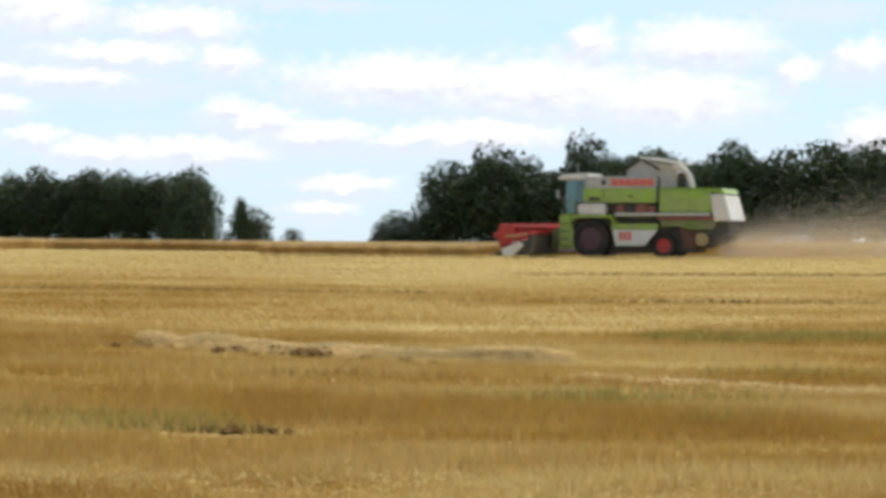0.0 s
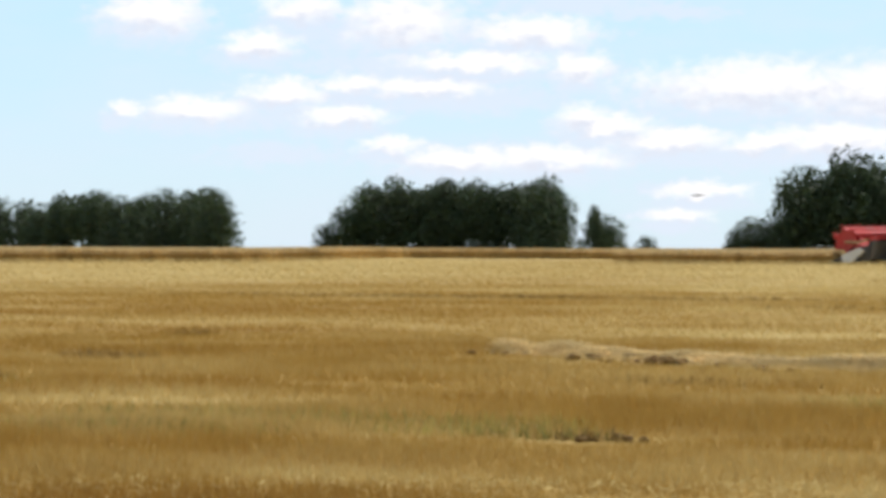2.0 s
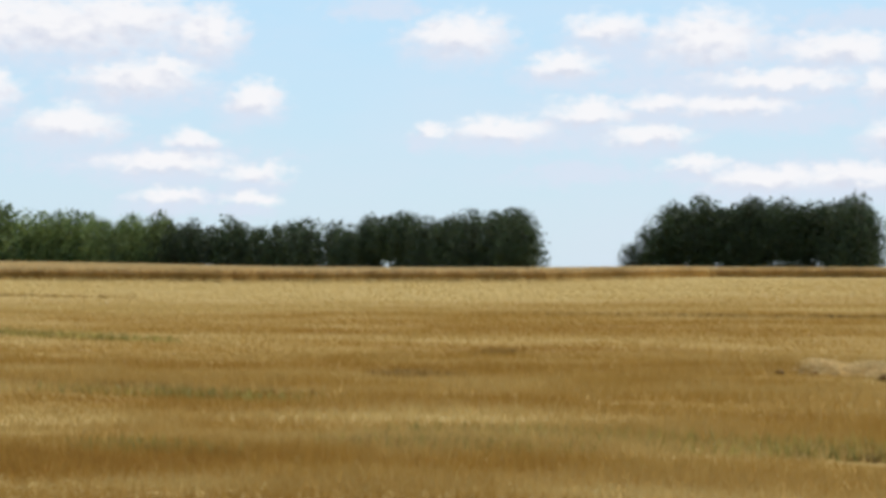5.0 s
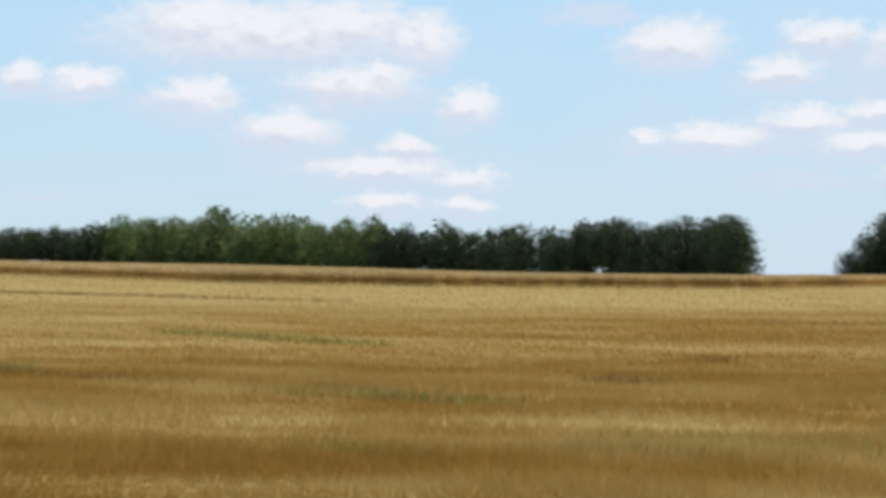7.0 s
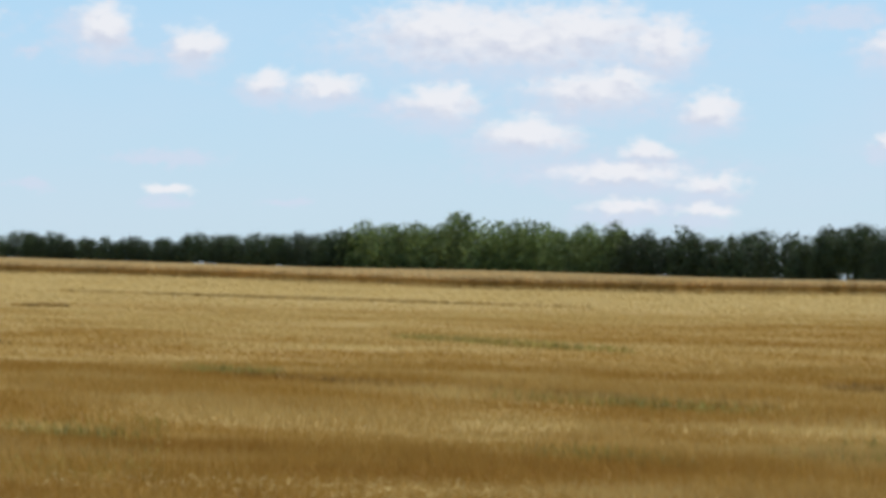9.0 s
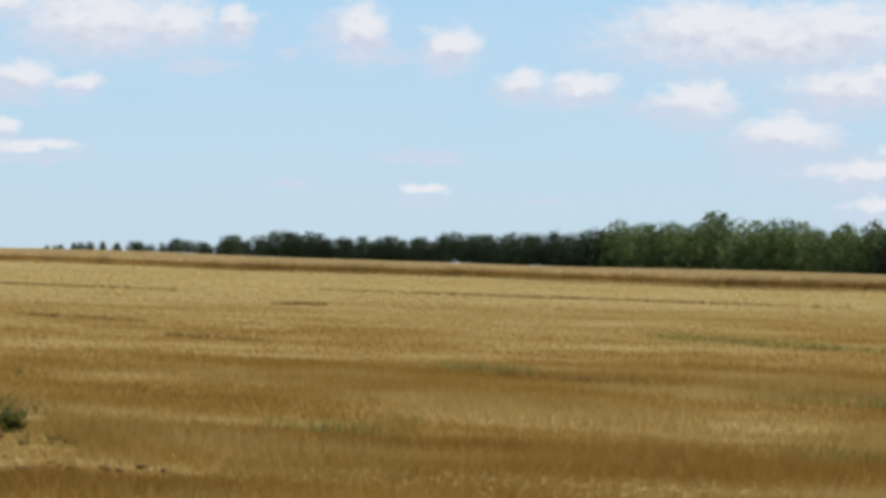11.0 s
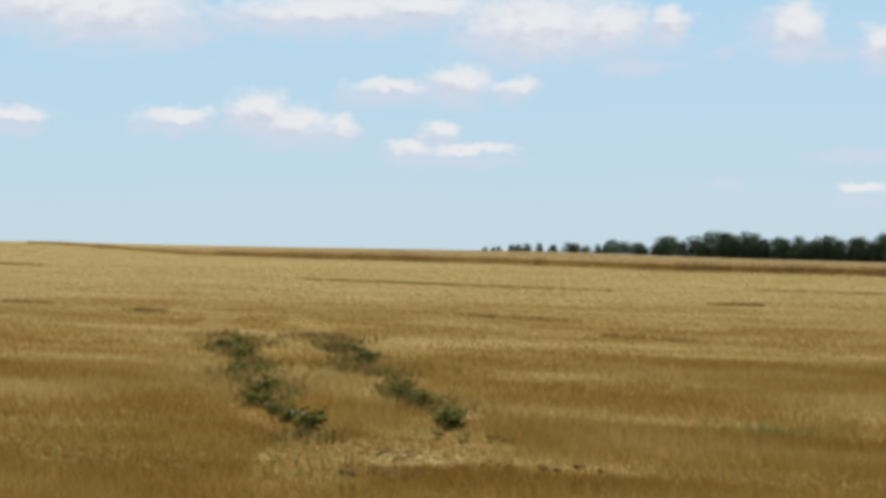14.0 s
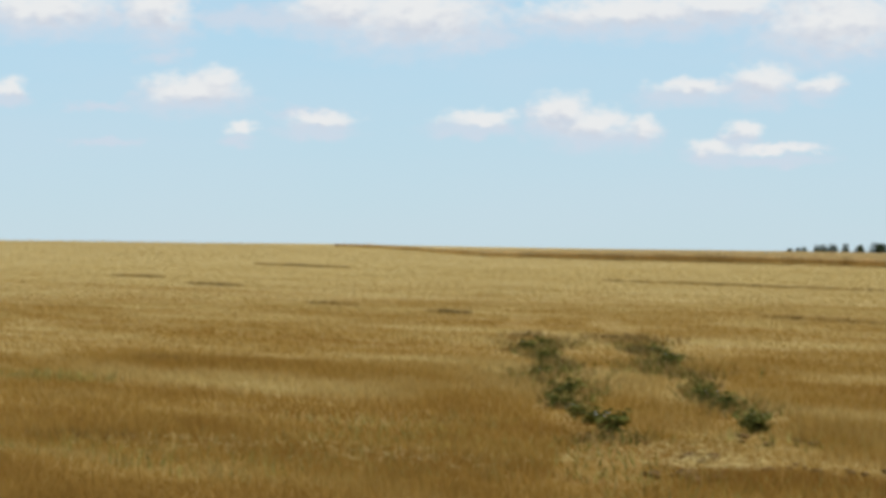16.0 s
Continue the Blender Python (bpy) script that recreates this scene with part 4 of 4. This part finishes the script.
def build_wheel(name, x, y, radius, width, rim_mat, lugs, parent, label):
    """A wheel about its own axle: a dished rim that carries the tyre."""
    w, rr = width / 2, radius * 0.56
    side = -1 if y < 0 else 1
    rows = [(-w * 0.8, rr), (-w * 0.55, rr * 0.93), (-w * 0.2 * 1, rr * 0.55), (w * 0.2, rr * 0.55), (w * 0.55, rr * 0.93), (w * 0.8, rr)]
    bm = ring_body(rows, 28)
    wheel = part(name, bm, rim_mat, parent, label)
    wheel.location = (x, y, radius)
    tyre = ring_body([(-w * 0.78, rr), (-w, radius * 0.78), (-w * 0.86, radius * 0.92), (-w * 0.4, radius * 0.955), (w * 0.4, radius * 0.955), (w * 0.86, radius * 0.92), (w, radius * 0.78), (w * 0.78, rr)], 40)
    for k in range(lugs):
        a = k * 2 * math.pi / lugs
        for s in (-1, 1):
            m = Matrix.Rotation(-(a + (0.5 if s > 0 else 0) * 2 * math.pi / lugs), 4, "Y") @ pose(radius * 0.955, s * w * 0.45, 0, s * 28, 0, 0) @ Matrix.Diagonal((radius * 0.09, w * 1.0, radius * 0.07, 1))
            bmesh.ops.create_cube(tyre, size=1.0, matrix=m)
    part("tyre", tyre, TYRE, wheel, "dusty black lugged rubber tyre")
    return wheel


def build_combine():
    c = new("combine_harvester")
    tagged(c, "lime green and white combine harvester cutting ripe wheat", "combine harvester")
    # body
    # drops low between the wheels, to fill in the dark shade there
    part("chassis", prism(((-0.9, 0.8), (0.6, 0.42), (2.6, 0.42), (3.0, 0.75), (5.6, 0.8), (5.6, 2.5), (-0.9, 2.5)), -1.0, 1.0, 0.05), DARK, c, "dark machinery under the panels")
    # dark block added in place of the shadow under the machine
    part("belly_pan", prism(((0.70, 0.20), (4.6, 0.28), (4.9, 0.8), (0.6, 0.8)), -0.95, 1.0, 0.04), DARK, c, "dark block standing in for the shade between the wheels")
    tank = part("grain_tank", block(-0.30, 2.95, -1.42, 1.42, 2.45, 3.62, 0.06), GREY, c, "light grey grain tank behind the cab")
    for k in range(6):
        x = 0.92 + k * 0.325
        part("logo_bar", block(x, x + 0.29, -1.44, -1.415, 3.20, 3.50, 0.006), LETTER, tank, "plain red bar of the maker's mark")
    for k in range(3):
        part("model_bar", block(-0.12 + k * 0.3, 0.08 + k * 0.3, -1.44, -1.415, 3.24, 3.46, 0.006), DARK if k == 2 else STEEL, tank, "plain dark bar of the model mark")
    part("tank_extension", prism(((1.5, 3.6), (1.5, 3.88), (2.15, 4.36), (3.72, 4.12), (3.76, 3.14), (2.98, 3.14), (2.98, 3.6)), -0.95, 1.15, 0.02), GREY, c, "off-white grain tank extension with a sloping lid")
    part("tank_lid", prism(((2.08, 4.42), (2.14, 4.50), (3.86, 4.24), (3.84, 4.16)), -1.12, 1.3, 0.01), WHITE, c, "pale folding tank lid")
    part("lid_edge", tube(((1.42, -1.0, 3.90), (2.12, -1.0, 4.42), (2.98, -1.0, 3.92)), 0.055, 8), DARK, c, "black rubber edge of the tank lid")
    part("lid_front", prism(((1.40, 3.86), (1.40, 3.93), (2.08, 4.44), (2.12, 4.38)), -1.12, 1.3, 0.01), DARK, c, "black front flap of the tank")
    upper = part("upper_panel", block(0.62, 2.98, -1.54, -1.40, 2.46, 3.10, 0.05), GREEN, c)
    part("handle", block(1.7, 1.95, -1.57, -1.535, 2.70, 2.78, 0.01), DARK, upper, "black panel handle")
    part("cab_side_panel", block(-0.36, 0.59, -1.50, -1.38, 2.48, 3.10, 0.04), GREEN, c)
    part("air_grille", block(-0.1, 0.45, -1.53, -1.495, 2.55, 2.72, 0.01), DARK, c, "dark air grille")
    part("fuel_tank", block(-0.60, 0.70, -1.53, -0.9, 1.94, 2.42, 0.07), WHITE, c, "dusty white side tank")
    part("wheel_arch", prism(((-0.95, 1.62), (-0.75, 1.93), (0.95, 1.93), (1.22, 1.45), (1.14, 1.42), (0.9, 1.80), (-0.7, 1.80), (-0.88, 1.60)), -1.55, -0.85, 0.02), GREEN, c)
    part("shaft_cover", block(0.85, 3.0, -1.36, -1.06, 2.06, 2.40, 0.03), DARK, c, "dark open bay with belts")
    part("pipe", tube(((1.2, -1.42, 1.95), (2.1, -1.42, 1.92), (2.85, -1.42, 1.95)), 0.10, 10), STEEL, c, "dull steel pipe")
    for x, r in ((1.35, 0.2), (2.3, 0.26), (2.75, 0.16)):
        part("belt_pulley", ring_body(((-0.05, r), (-0.02, r * 0.9), (0.02, r * 0.9), (0.05, r)), 20, (x, -1.40, 2.18)), RUST, c, "rust brown belt pulley")
    part("lower_green_panel", block(0.95, 3.05, -1.50, -1.36, 1.28, 1.54, 0.03), GREEN, c)
    low = part("lower_panel", prism(((1.0, 1.27), (3.04, 1.27), (2.45, 0.56), (1.13, 0.56)), -1.48, -1.34, 0.03), WHITE, c, "dusty white lower side panel")
    for k in range(3):
        part("number_bar", block(1.30 + k * 0.2, 1.45 + k * 0.2, -1.495, -1.475, 0.82, 1.18, 0.004), LETTER, low, "plain red bar")
    part("rear_panel", block(3.10, 5.44, -1.52, 1.45, 2.02, 3.04, 0.07), GREEN, c)
    part("rear_panel_seam", block(4.42, 4.45, -1.535, -1.515, 2.06, 3.0, 0.004), GREEN_DARK, c, "dark panel seam")
    part("rear_deck", prism(((3.10, 3.045), (3.10, 3.15), (5.88, 3.08), (6.02, 2.84), (5.62, 2.84), (5.46, 3.045)), -1.48, 1.42, 0.03), GREEN, c, "sun-bleached green top deck")
    part("trim_strip", block(1.1, 5.40, -1.56, -1.44, 1.90, 2.01, 0.015), STEEL, c, "dull silver strip")
    part("shield", block(3.0, 5.7, -1.46, -1.2, 1.70, 1.89, 0.02), RUST, c, "rust brown shield")
    part("lower_rear_panel", prism(((3.15, 1.70), (5.7, 1.70), (5.5, 1.30), (4.4, 1.28), (4.1, 1.42), (3.15, 1.42)), -1.40, 1.3, 0.03), GREEN_DARK, c, "worn dark green lower panel")
    part("rear_hood", prism(((5.34, 2.83), (5.98, 2.83), (6.32, 1.66), (5.54, 1.66)), -1.50, 1.46, 0.05), WHITE, c, "dusty white rear hood")
    part("straw_chopper", prism(((4.9, 1.35), (6.15, 1.62), (6.05, 1.1), (5.8, 0.75), (5.2, 0.45), (4.8, 0.7)), -1.3, 1.25, 0.04), DARK, c, "dark straw chopper")
    part("chopper_pulley", ring_body(((-0.06, 0.28), (-0.02, 0.25), (0.02, 0.25), (0.06, 0.28)), 22, (5.0, -1.38, 0.86)), TAN, c, "straw-coloured drive pulley")
    part("spreader_plate", prism(((5.6, 0.72), (6.3, 1.05), (6.34, 1.0), (5.65, 0.64)), -1.2, 1.15, 0.01), DARK, c)
    part("sieve_box", prism(((3.9, 1.40), (5.1, 1.40), (5.0, 0.62), (4.2, 0.48)), -1.05, 1.05, 0.04), RUST, c, "rust brown sieve box, dusty")
    for k in range(3):
        part("drive_belt", tube(((4.25 + k * 0.32, -1.28, 1.42), (4.35 + k * 0.3, -1.28, 0.66)), 0.035, 6), DARK, c, "black drive belt")
    for k in range(4):
        part("bay_rib", block(1.0 + k * 0.5, 1.06 + k * 0.5, -1.46, -1.34, 2.04, 2.42, 0.01), DARK, c, "dark upright bar across the belt bay")
    part("exhaust_box", block(3.80, 4.15, -0.9, 0.6, 3.08, 3.78, 0.04), DARK, c, "black engine air box")
    part("unloading_auger", tube(((3.60, -0.95, 4.05), (3.95, -0.98, 4.02), (4.22, -1.0, 3.82), (4.40, -1.0, 3.5), (4.50, -1.0, 3.10)), 0.13, 12), WHITE, c, "white curved unloading spout")
    # cab
    cab = part("cab_floor", block(-1.42, -0.32, -1.0, 1.0, 1.80, 1.98, 0.03), GREEN, c)
    for x, y in ((-1.36, -0.97), (-1.36, 0.97), (-0.40, -0.97), (-0.40, 0.97)):
        part("pillar", tube(((x, y, 1.95), (x + (0.06 if x < -1 else 0), y, 3.48)), 0.045, 8), DARK, cab, "black cab pillar")
    part("windscreen", prism(((-1.39, 1.98), (-1.37, 1.98), (-1.31, 3.46), (-1.33, 3.46)), -0.94, 0.94, 0), GLASS, cab, "tinted windscreen")
    part("side_window", block(-1.30, -0.45, -0.985, -0.97, 1.98, 3.46, 0), GLASS, cab, "tinted side window")
    part("side_window", block(-1.30, -0.45, 0.97, 0.985, 1.98, 3.46, 0), GLASS, cab, "tinted side window")
    part("seat", prism(((-0.95, 1.98), (-0.45, 1.98), (-0.40, 2.95), (-0.55, 2.95), (-0.62, 2.45), (-0.95, 2.42)), -0.28, 0.28, 0.05), DARK, cab, "dark driver's seat")
    part("steering_column", tube(((-1.2, 0, 1.98), (-1.08, 0, 2.62)), 0.04, 8), DARK, cab)
    part("cab_roof", prism(((-1.66, 3.50), (-1.60, 3.62), (-1.35, 3.74), (-0.2, 3.78), (-0.2, 3.48)), -1.14, 1.14, 0.05), WHITE, c, "pale cab roof with a front visor")
    part("antenna", tube(((-0.85, -0.6, 3.74), (-0.83, -0.6, 4.28)), 0.018, 6), STEEL, c, "thin upright antenna")
    mirror = part("mirror_arm", tube(((-1.36, -1.0, 3.30), (-1.56, -1.25, 3.25), (-1.56, -1.27, 2.70)), 0.02, 6), DARK, c, "black mirror arm")
    part("mirror", block(-1.60, -1.53, -1.40, -1.18, 2.65, 3.05, 0.02), STEEL, mirror, "rectangular mirror")
    ladder = part("ladder", prism(((-1.43, 0.46), (-0.80, 0.46), (-0.78, 1.10), (-0.98, 1.92), (-1.43, 1.92)), -1.50, -1.30, 0.03), GREEN, c, "green access ladder panel")
    for k in range(4):
        part("step", block(-1.36, -0.95, -1.62, -1.49, 0.52 + k * 0.33, 0.56 + k * 0.33, 0.01), DARK, ladder, "dark ladder step")
    part("handrail", tube(((-1.34, -1.45, 1.9), (-1.36, -1.45, 2.7), (-1.1, -1.3, 2.75)), 0.018, 6), STEEL, c)
    part("feeder_house", prism(((-0.7, 1.7), (-2.35, 1.12), (-2.35, 0.35), (-0.5, 0.85)), -0.65, 0.65, 0.04), GREEN_DARK, c, "worn green feeder house")
    # wheels
    for y in (-1.22, 1.22):
        part("axle_stub", ring_body(((-0.25, 0.16), (0.25, 0.16)), 14, (0, y * 0.6, 0.86)), DARK, c)
    wheels = [build_wheel("front_wheel", 0.0, y, 0.87, 0.62, RIM_DARK, 22, c, "large drive wheel with a maroon rim") for y in (-1.2, 1.2)]
    wheels += [build_wheel("rear_wheel", 3.28, y, 0.57, 0.42, RED, 18, c, "small steering wheel with a bright red rim") for y in (-1.15, 1.15)]
    part("rear_axle", ring_body(((-0.95, 0.10), (0.95, 0.10)), 14, (3.28, 0, 0.6)), DARK, c)
    # header
    wide = 3.7
    head = part("header_back", prism(((-2.40, 0.22), (-2.30, 0.22), (-2.24, 1.02), (-2.40, 1.06)), -wide, wide, 0.02), DARK, c, "dark dusty back wall of the cutting table")
    part("header_floor", prism(((-2.4, 0.22), (-3.6, 0.10), (-4.05, 0.12), (-4.05, 0.15), (-3.6, 0.16), (-2.4, 0.30)), -wide, wide, 0.005), STEEL, head, "worn steel cutting table")
    part("knife_bar", block(-4.16, -4.04, -wide, wide, 0.11, 0.14, 0.004), DARK, head, "dark knife bar")
    part("intake_auger", ring_body(((-wide + 0.1, 0.27), (-0.6, 0.27), (-0.55, 0.20), (0.55, 0.20), (0.6, 0.27), (wide - 0.1, 0.27)), 20, (-2.78, 0, 0.58)), RED, head, "red intake auger")
    part("top_beam", block(-2.42, -2.26, -wide, wide, 1.06, 1.22, 0.03), RED, head, "red beam along the cutting table")
    for s in (-1, 1):
        e = s * (wide + 0.06)
        part("end_plate", prism(((-2.30, 0.18), (-2.26, 0.85), (-2.6, 0.80), (-3.3, 0.46), (-4.25, 0.10)), e - 0.04, e + 0.04, 0.01), DARK, head, "dark dusty end plate")
        e = s * (wide + 0.20)
        part("divider", prism(((-3.44, 0.08), (-3.56, 0.40), (-2.75, 0.74), (-2.50, 0.60), (-3.05, 0.10)), e - 0.10, e + 0.10, 0.03), WHITE, head, "white crop divider shield")
        e = s * (wide - 0.08)
        part("reel_arm", tube(((-2.32, e, 1.14), (-2.9, e, 0.96), (-3.48, e, 0.99)), 0.045, 8), TAN, head, "tan reel arm")
    span = wide - 0.2
    reel = part("reel", ring_body(((-span, 0.12), (span, 0.12)), 12), RED, c, "bright red pickup reel")
    reel.location = (-3.26, 0, 1.04)
    head.location.x = 0.22
    for n in range(7):
        s = -span + n * span / 3
        part("reel_disc", ring_body(((s - 0.012, 0.48 if n in (0, 6) else 0.3), (s + 0.012, 0.48 if n in (0, 6) else 0.3)), 6), RED, reel, "red six-sided reel plate")
    for k in range(6):
        a = k * math.pi / 3
        bm = block(-0.07, 0.07, -span - 0.05, span + 0.05, -0.11, 0.07, 0.01)
        for n in range(40):
            y = -span + n * span / 19.5
            bmesh.ops.create_cone(bm, cap_ends=False, segments=4, radius1=0.010, radius2=0.005, depth=0.22, matrix=pose(0, y, -0.18))
        bmesh.ops.transform(bm, matrix=pose(math.cos(a) * 0.48, 0, math.sin(a) * 0.48), verts=bm.verts[:])
        part("reel_bat", bm, RED, reel, "red reel bat with thin tines")
    return c, wheels, reel


combine, combine_wheels, combine_reel = build_combine()


# ---------------------------------------------------------------- dust and chaff behind the machine
DUST = material("pale_dust", (0.70, 0.63, 0.54), 1.0, vary=0.1, island=0.15, translucent=0.5)
CHAFF = material("golden_chaff", (0.66, 0.50, 0.25), 1.0, vary=0.15, island=0.3, translucent=0.5)


def specks(n, place_of, size, rng):
    c = place_of(n)
    return c[:, None, :] + rng.normal(0, size, (n, 3, 3))


def build_dust():
    rng = np.random.default_rng(77)

    def plume(n):
        d = rng.uniform(0, 1, n) ** 1.2 * 22
        high = 0.40 + 0.85 * (1 - np.exp(-d / 3.5))
        z = np.abs(rng.normal(0, 1, n)) * high * (0.6 + 0.8 * patches(d * 0.5, rng.uniform(0, 1, n) * 0 + 5.5))
        return np.stack([6.0 + d, rng.normal(0.0, 1.3 + d * 0.06, n), 0.05 + z], 1)

    def spray(n):
        d = rng.uniform(0, 1, n) ** 1.4 * 7
        return np.stack([5.7 + d, rng.normal(0, 1.0, n), 0.05 + np.abs(rng.normal(0, 0.42, n)) * (1 + 0.12 * d)], 1)

    dust = triangles("dust_cloud", specks(300000, plume, 0.009, rng), DUST, "grey dust drifting behind the moving harvester", "dust")
    chaff = triangles("chaff_spray", specks(70000, spray, 0.013, rng), CHAFF, "golden chaff blown out behind the harvester", "chaff")
    return dust, chaff


dust, chaff = build_dust()


# ---------------------------------------------------------------- a bird that darts across
PLUMAGE = material("dark_plumage", (0.03, 0.028, 0.03), 0.7, vary=0.2, scale=30)


def build_bird():
    b = new("bird")
    tagged(b, "small dark bird darting low over the field", "bird")
    part("body", prism(((-0.085, 0.0), (-0.06, 0.018), (0.0, 0.022), (0.06, 0.008), (0.06, -0.006), (0.0, -0.022), (-0.06, -0.014)), -0.02, 0.02, 0.008), PLUMAGE, b)
    for s in (-1, 1):
        bm = bmesh.new()
        v = [bm.verts.new(p) for p in ((-0.03, s * 0.015, 0.008), (0.03, s * 0.015, 0.006), (0.055, s * 0.10, 0.03), (0.075, s * 0.17, 0.02), (0.02, s * 0.10, 0.034))]
        bm.faces.new(v)
        bmesh.ops.solidify(bm, geom=bm.faces[:], thickness=0.006)
        part("wing", bm, PLUMAGE, b)
    part("tail", prism(((0.05, 0.004), (0.12, 0.012), (0.12, 0.004), (0.05, -0.004)), -0.018, 0.018, 0), PLUMAGE, b)
    return b


bird = build_bird()


def motions():
    """The harvester creeps to the left and slightly away; its wheels roll and its reel turns."""
    speed, turn = 0.41, -20.0
    times = [k * 0.5 for k in range(33)]

    def at(t, lag=0.0):
        x, y = 7.02 - (speed * t - lag) * math.cos(radians(20)), 98.72 + (speed * t - lag) * math.sin(radians(20))
        return pose(x, y, 0.0, 0, 0, turn)

    walk(combine, [(t, at(t)) for t in times])
    walk(dust, [(t, at(t, 0.15 * t)) for t in times])
    walk(chaff, [(t, at(t)) for t in times])
    for wheel in combine_wheels:
        radius = wheel.location.z
        place_now = wheel.location.copy()
        walk(wheel, [(t, pose(*place_now, 0, -math.degrees(speed * t / radius), 0)) for t in times])
    flight = ((0.0, 3.4), (1.0, 2.7), (2.0, 2.19), (2.1, 2.12), (2.5, 1.35), (3.0, 1.3), (4.0, 3.0), (8.0, 14.0), (16.0, 32.0))
    walk(bird, [(t, pose(-1.81 - 14.9 * (t - 2.0), 39.96, z)) for t, z in flight])
    hub = combine_reel.location.copy()
    walk(combine_reel, [(t, pose(*hub, 0, -110.0 * t, 0)) for t in times])


motions()
